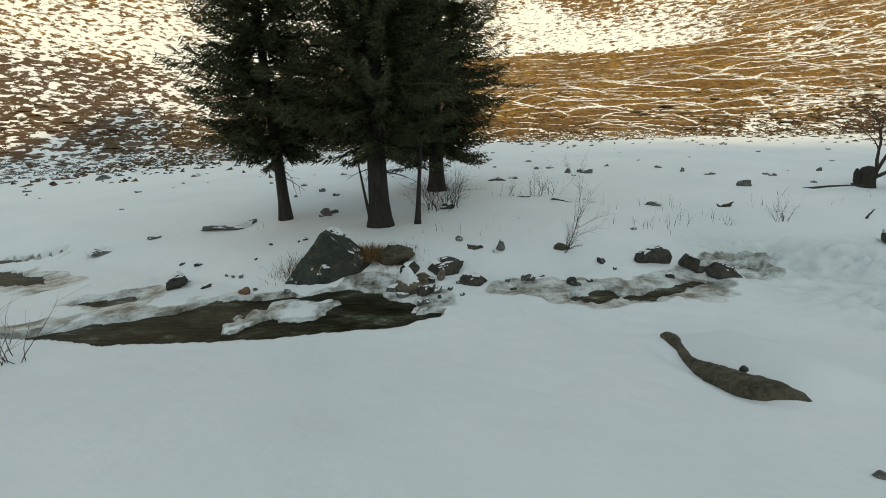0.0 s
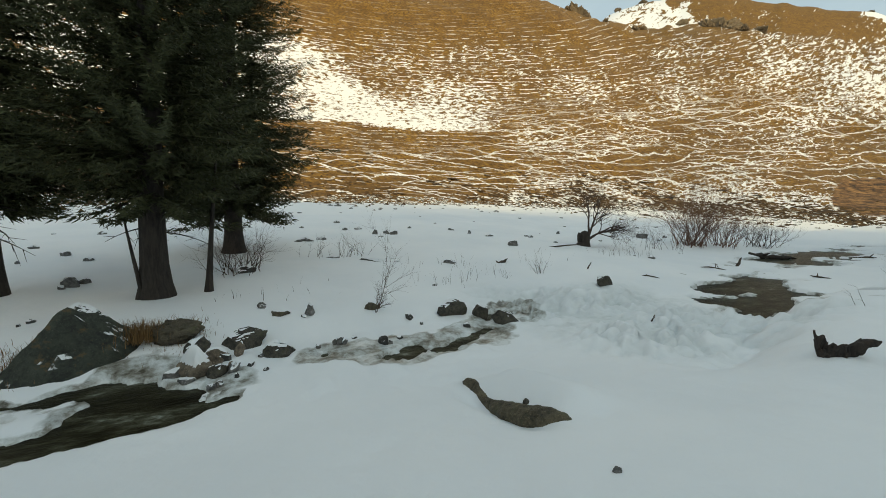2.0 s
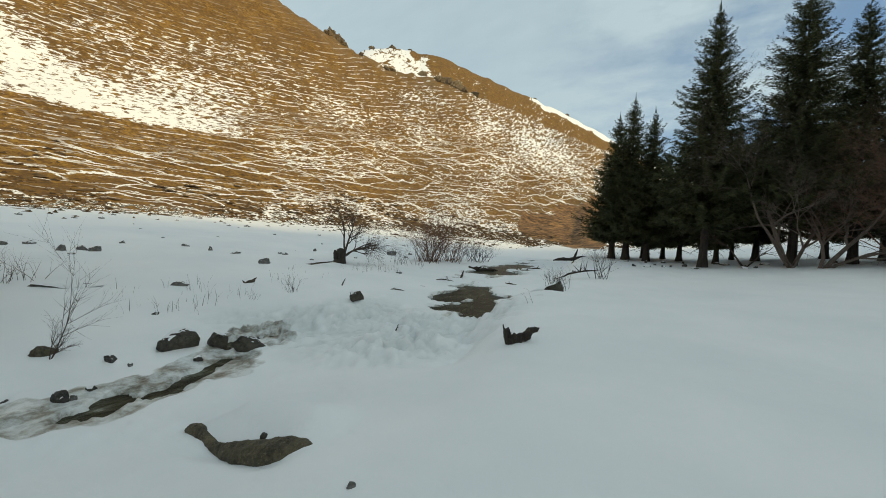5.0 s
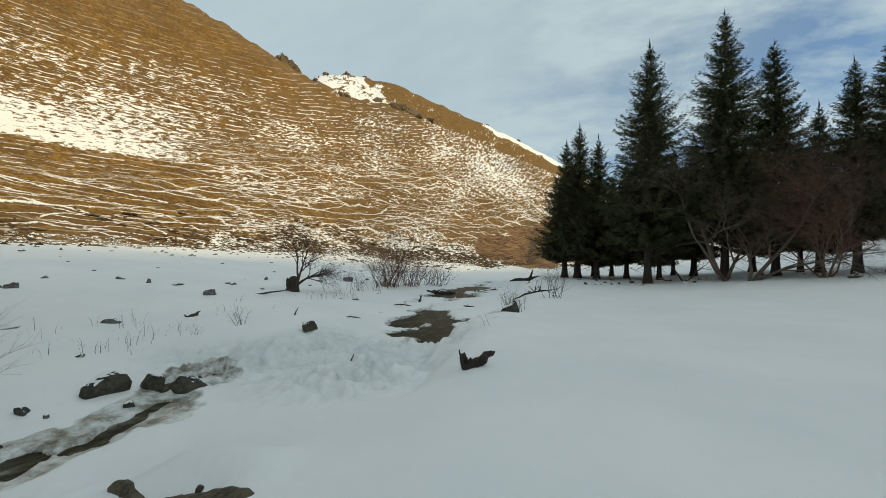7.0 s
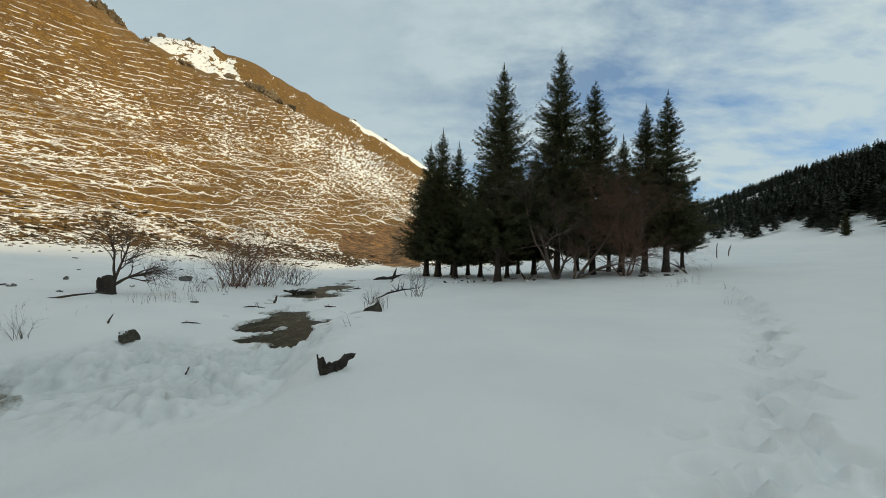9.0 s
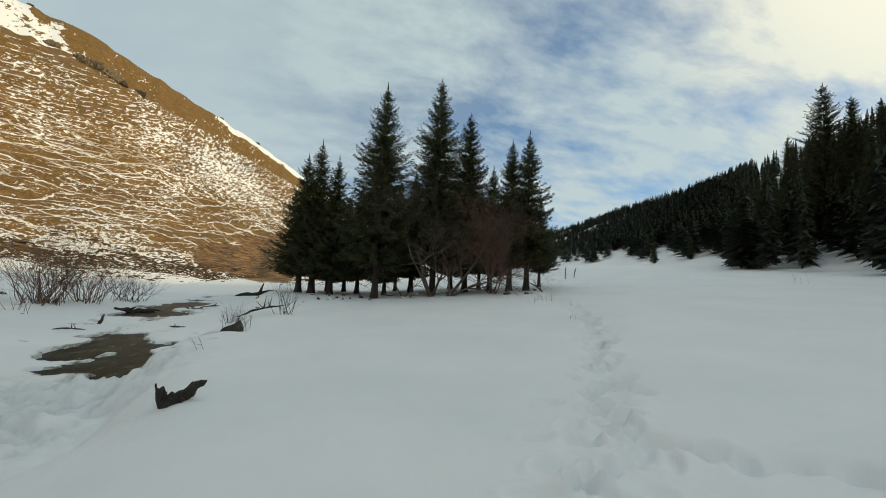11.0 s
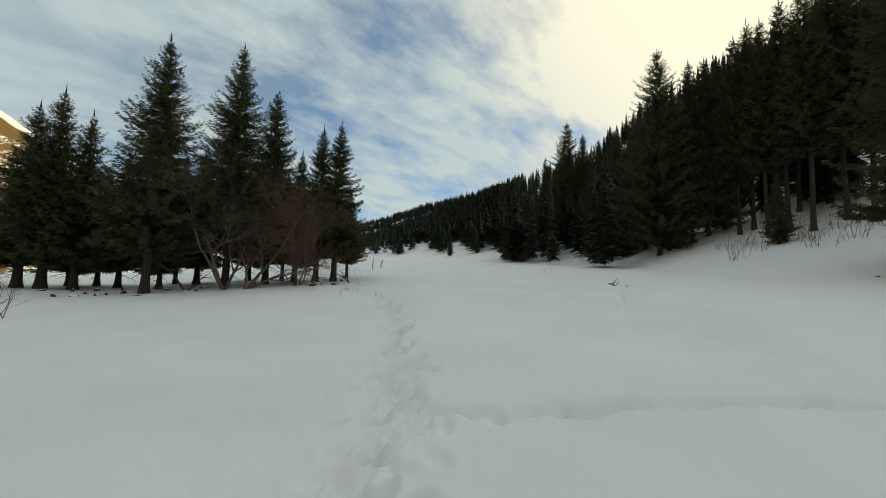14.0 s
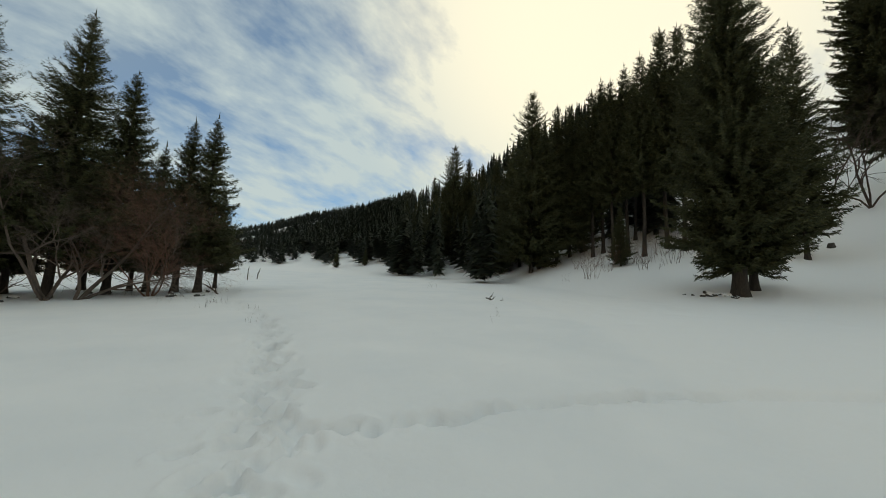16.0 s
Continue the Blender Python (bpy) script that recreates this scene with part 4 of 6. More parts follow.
def shrub(az, r, height, stems, seed, label, mat=None, spread=0.35, depth=2, kids=3, rad=0.008, category="shrub", lean=(0, 0), width=0.15, name="shrub", group="", ragged=0.25):
    rng = random.Random(seed)
    x, y = at(az, r)
    t = thing(name, x, y, None, 0, label, category, group)
    feet = [(rng.gauss(0, width), rng.gauss(0, width)) for _ in range(stems)]
    hs = ground_many([x + f[0] for f in feet], [y + f[1] for f in feet])
    for k in range(stems):
        tubes = []
        a = rng.uniform(0, 6.28)
        d = Vector((math.cos(a) * spread * rng.random() + lean[0], math.sin(a) * spread * rng.random() + lean[1], 1))
        b = Vector((*feet[k], -0.06))
        b.z += hs[k] - t.matrix_world.translation.z
        branching(rng, b, d, height * rng.uniform(1 - 2 * ragged, 1.0), rad, depth, tubes, 0.55, kids, 0.0, 5, 0.12)
        part("stem", tubes_mesh("stem", tubes, mat or M_TWIG, 3), t)
    return t


def log(az, r, length, rad, turn, label, seed, tilt=0, name="log", mat=None, lift=0.0, forks=1):
    rng = random.Random(seed)
    x, y = at(az, r)
    tube = []
    for i in range(9):
        t = i / 8
        tube.append((Vector(((t - 0.5) * length, 0.06 * length * math.sin(t * 4 + seed) + rng.gauss(0, 0.25 * rad), rad * 0.25 + 0.05 * length * math.sin(t * 3.1 + seed) + rng.gauss(0, 0.2 * rad))), rad * (1 - 0.45 * t) * min(1.0, 0.25 + 4 * t, 0.2 + 4 * (1 - t)) * rng.uniform(0.7, 1.25)))
    tubes = [tube]
    for _ in range(forks):
        i = rng.randint(2, 6)
        q = tube[i][0]
        d = Vector((rng.uniform(-0.4, 0.6), rng.uniform(-0.6, 0.6), rng.uniform(0.3, 1.0))).normalized() * length * rng.uniform(0.12, 0.3)
        tubes.append([(q, rad * 0.5), (q + d * 0.5, rad * 0.35), (q + d, rad * 0.12)])
    ob = new(name, tubes_mesh(name, tubes, mat or M_WOOD, 7))
    ob.matrix_world = pose(x, y, ground_z(x, y) + lift, 0, tilt, turn - az)
    return tagged(ob, label, "log" if name == "log" else name.replace("_", " "))


def lofted(name, rings, mat, seed=0, sides=14, rough=0.12, grain=5.0):
    """A lump drawn along a line of (point, half width, half height), rough like stone or old wood."""
    verts, faces = [], []
    off = Vector((seed * 7.3, seed * 3.1, 0))
    fine = []
    for i in range(len(rings) - 1):
        (p, w, h), (q, w2, h2) = rings[i], rings[i + 1]
        for k in range(4):
            t = k / 4
            fine.append((Vector(p).lerp(Vector(q), t), w + (w2 - w) * t, h + (h2 - h) * t))
    fine.append((Vector(rings[-1][0]), rings[-1][1], rings[-1][2]))
    for i, (p, w, h) in enumerate(fine):
        d = (fine[min(i + 1, len(fine) - 1)][0] - fine[max(i - 1, 0)][0])
        d.z = 0
        d = d.normalized() if d.length > 1e-6 else Vector((1, 0, 0))
        side = Vector((-d.y, d.x, 0))
        for k in range(sides):
            a = 2 * math.pi * k / sides
            v = p + side * math.cos(a) * w + Vector((0, 0, math.sin(a) * h))
            f = noise.fractal(v * grain + off, 0.8, 2.0, 5) * rough * (w + h)
            verts.append(v + (side * math.cos(a) + Vector((0, 0, math.sin(a)))) * f + d * f * 0.5)
    n = len(fine)
    for i in range(n - 1):
        for k in range(sides):
            k2 = (k + 1) % sides
            faces.append((i * sides + k, i * sides + k2, (i + 1) * sides + k2, (i + 1) * sides + k))
    faces.append(tuple(reversed(range(sides))))
    faces.append(tuple((n - 1) * sides + k for k in range(sides)))
    return mesh_of(name, verts, faces, mat)


def tuft(az, r, n, height, spread, seed, label, mat=None, name="grass_tuft", z=None, kind=""):
    """Dry stalks, each a thin bent blade."""
    rng = random.Random(seed)
    x, y = at(az, r)
    z0 = ground_z(x, y) if z is None else z
    verts, faces = [], []
    for _ in range(n):
        bx, by = rng.gauss(0, spread), rng.gauss(0, spread)
        bz = -0.05
        a, h = rng.uniform(0, 6.28), height * rng.uniform(0.4, 1.1)
        lean = h * rng.uniform(0.05, 0.6)
        w = rng.uniform(0.003, 0.007)
        c, s = math.cos(a), math.sin(a)
        o = len(verts)
        for t in (0, 0.5, 1):
            px, py, pz = bx + c * lean * t * t, by + s * lean * t * t, bz + h * t * (1 - 0.15 * t)
            k = w * (1 - 0.75 * t)
            verts += [(px - s * k, py + c * k, pz), (px + s * k, py - c * k, pz)]
        faces += [(o, o + 1, o + 3, o + 2), (o + 2, o + 3, o + 5, o + 4)]
    if z is None:
        pts = np.array(verts)
        roots = pts.reshape(-1, 6, 3)[:, 0]
        pts.reshape(-1, 6, 3)[:, :, 2] += (ground_many(x + roots[:, 0], y + roots[:, 1]) - z0)[:, None]
        verts = pts.tolist()
    ob = new(name, mesh_of(name, verts, faces, mat or M_STRAW))
    ob.matrix_world = pose(x, y, z0)
    return tagged(ob, label, "grass", kind=kind or "stuff")


def hull_rock(name, pts, mat, seed, rough=0.05):
    """An angular rock: the hull of a few corners, broken up finely."""
    bm = bmesh.new()
    for p in pts:
        bm.verts.new(p)
    res = bmesh.ops.convex_hull(bm, input=bm.verts)
    loose = list({g for g in list(res["geom_interior"]) + list(res["geom_unused"]) if isinstance(g, bmesh.types.BMVert)})
    bmesh.ops.delete(bm, geom=loose, context="VERTS")
    bmesh.ops.subdivide_edges(bm, edges=bm.edges[:], cuts=9 if name != "stone" else 5, use_grid_fill=True)
    off = Vector((seed * 3.7, seed * 9.1, seed))
    for v in bm.verts:
        k = 2.2 if name != "stone" else 3.6
        n = noise.fractal(v.co * k + off, 1.0, 2.0, 5)
        m = noise.noise(v.co * k * 4 + off)
        v.co += v.co.normalized() * (n * rough * 1.6 + m * rough * 0.35)
    me = bpy.data.meshes.new(name)
    bm.to_mesh(me)
    bm.free()
    me.materials.append(mat)
    return me


def block(az, r, w, h, mat, seed, label, group="", turn=0.0, depth=None):
    """An angular stone with a broken face and a flattish top."""
    rng = random.Random(seed)
    depth = depth or 0.6 * w
    pts = []
    for k in range(9):
        a = 6.283 * (k + rng.uniform(-0.3, 0.3)) / 9
        q = rng.uniform(0.75, 1.0)
        pts.append((0.5 * w * math.cos(a) * q, 0.5 * depth * math.sin(a) * q, -0.3 * h))
        if k % 2:
            q = rng.uniform(0.6, 0.95)
            pts.append((0.5 * w * math.cos(a) * q, 0.5 * depth * math.sin(a) * q, h * rng.uniform(0.25, 0.6)))
    for _ in range(4):
        pts.append((rng.uniform(-0.36, 0.36) * w, rng.uniform(-0.3, 0.3) * depth, h * rng.uniform(0.55, 0.85)))
    x, y = at(az, r)
    ob = new("stone", hull_rock("stone", pts, mat, seed, 0.05 * w))
    ob.matrix_world = pose(x, y, ground_z(x, y), rng.uniform(-8, 8), rng.uniform(-8, 8), turn - az)
    return tagged(ob, label, "stone", group)

# ---- spruces by the stream ----
def near_spruces():
    g = "spruces by the stream"
    rng = random.Random(3)
    specs = [(-21.9, 11.9, 13.5, 0.15, 1.9, 2.1, 11, (-0.02, 0.0)), (-9.0, 10.4, 15.5, 0.27, 2.1, 2.45, 12, (0, 0)), (-0.9, 15.2, 15.5, 0.29, 1.6, 2.95, 13, (0, 0))]
    for az, r, H, rad, low, reach, seed, lean in specs:
        x, y = at(az, r)
        spruce(x, y, H, rad, trunk_mesh(rng, H, rad, 1.5, lean), spruce_crown(seed, H, low, reach, 6.6, 0.225, 0.62, lean, None, 0.19, 13, 0.09, 0.40, 0.80, 0.20),
               dead_limbs(seed, 1.2, low + 1.2, 12, reach * 0.5, lean), 0, "tall dark green spruce on the snowy stream bank", g)
    x, y = at(-3.6, 10.35)
    t = thing("dead_stem", x, y, None, 0, "thin bare dead conifer stem beside the spruces", "tree")
    part("trunk", trunk_mesh(rng, 4.2, 0.07, 1.5, (0.07, 0.03)), t)
    x, y = at(-10.15, 10.25)
    t = thing("dead_stem", x, y, None, 0, "thin leaning dead stem against a spruce trunk", "tree")
    part("trunk", trunk_mesh(rng, 2.5, 0.05, 1.2, (-0.16, 0.03), -0.2), t)


near_spruces()


# ---- grove up the valley ----
def bare_tree(az, r, seed, height, rad, leans, label, mat=None, depth=3, kids=4, category="tree", group=""):
    rng = random.Random(seed)
    x, y = at(az, r)
    t = thing("bare_tree", x, y, None, 0, label, category, group)
    for k, (lx, ly, f) in enumerate(leans):
        tubes = []
        branching(rng, (0.06 * k, 0.03 * k, -0.15), (lx, ly, 1), height * f, rad * (1.0 if k == 0 else 0.75), depth, tubes, 0.62, kids, 0.0, 7, 0.17)
        part("limb", tubes_mesh("limb", tubes, mat or M_TWIG, 3), t)
    return t


def grove():
    g = "spruce grove"
    rng = random.Random(8)
    kinds = []
    for seed, H, low, reach, shape, gap in ((21, 13.0, 2.3, 3.0, 0.82, 0.10), (22, 14.0, 2.5, 3.2, 0.80, 0.10), (23, 9.5, 1.5, 2.5, 0.88, 0.10), (24, 11.0, 2.0, 2.6, 0.88, 0.10)):
        kinds.append((H, trunk_mesh(rng, H, 0.20, 1.5), spruce_crown(seed, H, low, reach, 3.5, 0.36, shape, (0, 0), None, 0.22, 12, gap, 0.26, 0.85, 0.08), dead_limbs(seed, 0.6, low + 0.8, 9, 1.5)))
    rows = [(85.1, 31, 2, 11.0), (87.5, 30, 2, 9.7), (83.4, 32, 2, 10.2), (93.6, 26, 0, 13.7), (91.0, 31, 2, 8.0), (101.5, 27, 1, 14.6), (106.0, 28, 0, 12.5), (98.4, 31, 2, 9.0),
            (112.2, 28, 3, 10.3), (114.6, 27.3, 3, 10.5), (109.6, 29.5, 2, 8.8), (116.3, 31, 3, 6.6), (89.3, 34, 2, 7.6), (96.3, 33, 0, 8.7), (104, 33, 2, 9), (94.8, 29, 2, 7), (87.0, 33.5, 2, 6.5), (108.0, 30.5, 3, 7.5)]
    for az, r, k, H in rows:
        H0, tr, cr, dl = kinds[k]
        x, y = at(az, r)
        spruce(x, y, H, 0.25, tr, cr, dl, rng.uniform(0, 360), "dark green spruce in a grove on the snowfield", g, H / H0)
    bg = "bare trees before the grove"
    bare_tree(101.7, 25.2, 41, 5.6, 0.14, [(0.15, 0.5, 1.0), (-0.1, 0.9, 0.9), (0.1, -0.4, 0.8)], "old crooked bare tree with grey bark before the grove", M_GREY_TWIG, 4, 7, group=bg)
    bare_tree(103.9, 25.0, 42, 5.0, 0.12, [(-0.05, -0.55, 1.0), (0.0, -1.1, 0.95), (0.1, -0.15, 0.9)], "leaning bare tree with fine pale twigs before the grove", M_GREY_TWIG, 4, 7, group=bg)
    bare_tree(110.2, 25.6, 43, 4.4, 0.07, [(0.3, -0.5, 1.0), (0.2, -1.0, 0.9), (0, 0.2, 0.9), (0.1, 0.7, 0.9), (0.1, -0.1, 0.9)], "bare reddish young tree before the grove", M_RED, 3, 12, group=bg)
    bare_tree(97.6, 25.8, 44, 2.6, 0.06, [(0, 0.6, 1.0), (0, -0.8, 0.8)], "small crooked bare tree under the spruces", M_TWIG, 2, 4, group=bg)
    bare_tree(117.0, 26.0, 45, 1.5, 0.06, [(0, 0.9, 1.0), (0, 0.4, 0.5)], "short bent bare stem at the grove's end", M_TWIG, 1, 2, group=bg)
    for i in range(26):
        stone(rng.uniform(83, 116), rng.uniform(24.5, 29), rng.uniform(0.2, 0.6), rng.uniform(0.12, 0.3), M_DARK, 300 + i, "dark snow-capped stone under the grove", "stones under the grove", subdiv=2)


# ---- forest on the shaded slope ----
def far_crown(seed, tiers=13, thick=1.0):
    """A spruce for the wood: drooping tips all the way up, 1 m high, no two tiers alike."""
    rng = np.random.default_rng(seed)
    co, q = [], []
    n = int(tiers * 12)
    for i in range(n):
        t = min(max((i + rng.uniform(-2, 2)) / n, 0.0), 1.0)
        h, rad = 0.08 + 0.88 * t, (0.150 * (1 - t) ** 0.85 + 0.008) * thick
        a = rng.uniform(0, 6.283)
        L = rad * (rng.uniform(0.5, 1.0) + 0.35 * rng.random() ** 2)
        o = len(co)
        c, s = math.cos(a), math.sin(a)
        w = rng.uniform(0.16, 0.34) * L + 0.006
        dip, up = rng.uniform(-0.01, 0.05), rng.uniform(0.02, 0.06)
        co += [(c * L * 0.15 - s * w, s * L * 0.15 + c * w, h + up), (c * L * 0.15 + s * w, s * L * 0.15 - c * w, h + up * rng.uniform(0.2, 1.0)), (c * L, s * L, h - dip + 0.02 * t)]
        q.append((o, o + 1, o + 2))
    o = len(co)
    co += [(0.006, 0, 0.9), (-0.005, 0.004, 0.9), (0, 0, 1.03)]
    q.append((o, o + 1, o + 2))
    return np.array(co), np.array(q)


def forest():
    rng = random.Random(17)
    g = "spruces at the forest edge"
    kinds = []
    for seed, H, low, reach, shape in ((31, 19.0, 2.0, 3.1, 0.68), (32, 18.0, 4.8, 2.6, 0.68), (33, 11.0, 0.8, 2.4, 0.8), (34, 18.0, 5.8, 2.4, 0.70), (37, 19.0, 1.4, 4.6, 0.72)):
        kinds.append((H, trunk_mesh(rng, H, 0.17, 1.5), spruce_crown(seed, H, low, reach, 2.2, 0.46, shape, (0, 0), None, 0.28, 11, 0.07, 0.26, 1.0, 0.12)))
    # trees that stand out at the wood's edge: bearing, distance, kind, elevation of the tip
    edge = [(158.2, 41, 4, 29.2), (160.2, 42, 0, 24), (161.7, 43, 0, 27.3), (163.4, 44, 4, 27.1), (165.0, 45, 1, 26), (166.4, 42, 1, 28.5), (167.7, 43, 1, 29.7), (168.9, 40, 1, 29.5), (170.7, 41, 1, 30.8),
            (172.7, 39, 1, 31.8), (175.2, 41, 1, 33.9), (177.2, 40, 1, 33.7), (171.7, 46, 1, 29), (174.1, 47, 1, 31), (169.8, 36.5, 2, 14), (179.5, 46, 1, 32), (188.3, 40, 0, 30.4), (186.8, 43, 1, 28), (146.9, 66, 4, 22.5), (149.0, 68, 1, 20.8), (151, 60, 0, 20), (153, 53, 0, 21), (155, 48, 0, 22), (156.6, 46, 0, 22), (150, 56, 2, 15), (152, 50, 2, 14), (154, 45, 2, 15), (159.3, 42, 2, 17),
            (144.0, 80, 0, 18.1), (145.4, 76, 2, 17), (142, 86, 2, 16), (140.1, 92, 2, 14.5), (130.7, 100, 2, 7.2), (134.6, 92, 2, 7.6)]
    for az, r, k, tip in edge:
        H0, tr, cr = kinds[3 if k == 1 and int(az * 10) % 2 else k]
        x, y = at(az, r)
        H = 1.65 + r * math.tan(radians(tip)) - ground_z(x, y)
        spruce(x, y, H, 0.25, tr, cr, None, rng.uniform(0, 360), "dark spruce at the edge of the shaded forest", g, H / H0)
    # the big pair with boughs to the snow
    big = spruce_crown(35, 17.0, 1.5, 2.95, 5.0, 0.36, 0.48, (0, 0), None, 0.21, 13, 0.04, 0.33, 0.85, 0.08)
    tall = spruce_crown(36, 30.0, 5.0, 4.6, 3.4, 0.62, 0.40, (0, 0), None, 0.28, 13, 0.04, 0.36, 1.0, 0.1)
    for az, r, H in ((195.4, 62.0, 34.0), (198.6, 64.0, 34.0)):
        x, y = at(az, r)
        spruce(x, y, H, 0.4, trunk_mesh(rng, 30.0, 0.36, 1.4), tall, None, rng.uniform(0, 360), "very tall dark spruce high on the slope", g, H / 30.0)
    for az, r, H, rad in ((182.3, 25.3, 19.6, 0.30), (183.5, 27.4, 14.5, 0.26)):
        x, y = at(az, r)
        spruce(x, y, H, rad, trunk_mesh(rng, 17.0, rad, 1.5), big, None, rng.uniform(0, 360), "broad dark spruce standing alone before the slope", "spruce pair", H / 17.0)
    shapes = [far_crown(s, 15) for s in (1, 2, 3, 4)] + [far_crown(s, 7, 1.75) for s in (5, 6, 7, 8)]
    P, Q, base = [], [], 0
    nr = np.random.default_rng(4)
    # far up the valley the wood is small and close, on the near slope tall
    far_az, near_az = nr.uniform(113, 141, 9000), nr.uniform(138, 203, 6000)
    az = np.concatenate([far_az, near_az])
    far = np.arange(15000) < 9000
    rf, rc = by_bearing(az, 1), by_bearing(az, 2)
    uu = nr.uniform(0.0, 1.10, 15000) ** 1.15
    low = (az > 139) & (az < 153)
    uu = np.where(low, uu - 0.05, uu)
    r = rf + (rc - rf) * uu
    first = np.where(low, -0.045, np.where(az > 156, 0.15, np.where((az > 124) & (az < 137), 0.09 + 0.05 * np.sin(az * 1.3), 0.03)))
    keep = ((az < 181) | (az > 196)) & (nr.random(15000) < np.where(low, 0.7, 0.25) + 0.75 * smooth(0.0, 0.3, uu)) & ((az < 176) | (uu > 0.45)) & (uu > first)
    pick = np.concatenate([np.nonzero(keep & far)[0][:3600], np.nonzero(keep & ~far)[0][:1100]])
    az, r = az[pick], r[pick]
    x, y = r * np.sin(np.radians(az)), r * np.cos(np.radians(az))
    z = terrain(x, y)[0]
    for i in range(len(x)):
        co, q = shapes[i % 4 + (4 if az[i] < 138 else 0)]
        H = nr.uniform(5.5, 11.5) * (1.0 if az[i] > 142 else 0.72 + 0.28 * max(0.0, (az[i] - 134) / 8))
        a = nr.uniform(0, 6.28)
        rot = np.array([[math.cos(a), -math.sin(a), 0], [math.sin(a), math.cos(a), 0], [0, 0, 1]])
        P.append((co * H * np.array([*(2 * [nr.uniform(0.95, 1.35) * (1.3 if az[i] < 140 else 1.0)]), 1])) @ rot.T + np.array([x[i], y[i], z[i] - 0.2]))
        Q.append(q + base)
        base += len(co)
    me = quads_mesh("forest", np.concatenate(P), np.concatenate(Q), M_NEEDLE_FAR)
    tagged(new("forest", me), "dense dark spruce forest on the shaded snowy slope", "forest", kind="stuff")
    bg = "bare bushes on the forest slope"
    shrub(166.1, 33, 2.4, 12, 51, "bare reddish bush at the foot of the forest", M_RED, 0.8, 2, 4, 0.012, width=0.25, group=bg)
    shrub(168.5, 35, 2.6, 8, 52, "bare reddish bush at the foot of the forest", M_RED, 0.6, 2, 4, 0.012, width=0.4, group=bg)
    shrub(163.0, 33, 0.6, 6, 53, "small dry bush on the snow bank", M_TWIG, 0.5, 1, 3, 0.006, group=bg)
    shrub(140.1, 62, 2.6, 9, 54, "bare bush at the foot of the forest", M_TWIG, 0.6, 2, 4, 0.02, width=0.3, group=bg)
    shrub(144.4, 30, 0.6, 5, 55, "small dry bush on the snowfield", M_TWIG, 0.4, 1, 3, 0.006, group=bg)
    shrub(170.8, 38, 2.6, 8, 56, "bare reddish bush at the foot of the forest", M_RED, 0.6, 2, 4, 0.014, width=0.5, group=bg)
    for i, (a, r, h) in enumerate(((169.4, 38.0, 3.0), (171.9, 36.5, 3.4), (174.2, 38.5, 2.0), (175.8, 35.5, 2.6), (167.2, 37.5, 1.8), (177.6, 38.5, 3.0), (164.9, 38.0, 1.6), (172.9, 34.0, 1.2))):
        shrub(a, r, h, 9, 160 + i, "thin bare undergrowth at the foot of the forest", (M_RED, M_TWIG)[i % 2], 0.9, 2, 4, 0.016, width=0.35, group=bg, ragged=0.4)
    shrub(173.2, 36, 1.8, 8, 57, "bare reddish bush at the foot of the forest", M_RED, 0.6, 2, 4, 0.012, width=0.5, group=bg)
    bare_tree(189.4, 56, 58, 10.5, 0.16, [(0.3, 0, 1.0), (-0.35, 0, 1.0), (0.05, 0.1, 0.95), (-0.7, 0, 0.8), (0.6, 0, 0.8)], "bare many-stemmed tree on the snowy slope", M_TWIG, 3, 5)
    bare_tree(193.4, 60, 59, 9.5, 0.16, [(0.3, 0, 1.0), (-0.4, 0, 1.0), (-0.1, 0.1, 1.0), (0.8, 0, 0.9)], "bare many-stemmed tree on the snowy slope", M_TWIG, 3, 5)
    stone(190.1, 45.3, 0.8, 1.0, M_DARK, 61, "black stone on the snowy slope", subdiv=2)
    for i, (a, r, w, h) in enumerate(((179.6, 24.9, 0.8, 0.35), (178.6, 24.6, 0.45, 0.2), (180.9, 25.1, 0.9, 0.3), (177.6, 24.8, 0.3, 0.15), (176.8, 24.9, 0.25, 0.12), (181.8, 24.4, 0.5, 0.2), (179.0, 25.6, 0.4, 0.25))):
        stone(a, r, w, h, M_DARK, 62 + i, "dark stone bared by melting under the spruce pair", "stones under the spruce pair", subdiv=2)
    log(152.6, 20.6, 1.5, 0.035, 80, "thin dead branch lying on the snowfield", 71, forks=4, name="branch")
    log(154.3, 20.4, 0.6, 0.02, 70, "thin dead twig lying on the snowfield", 72, forks=2, name="branch")
    shrub(153.6, 14.2, 0.35, 2, 73, "single dry stalk standing in the snow", M_TWIG, 0.2, 1, 2, 0.004, width=0.08, name="stalk", category="plant")
    shrub(153.0, 12.6, 0.25, 1, 74, "single dry stalk standing in the snow", M_TWIG, 0.2, 1, 2, 0.004, width=0.04, name="stalk", category="plant")


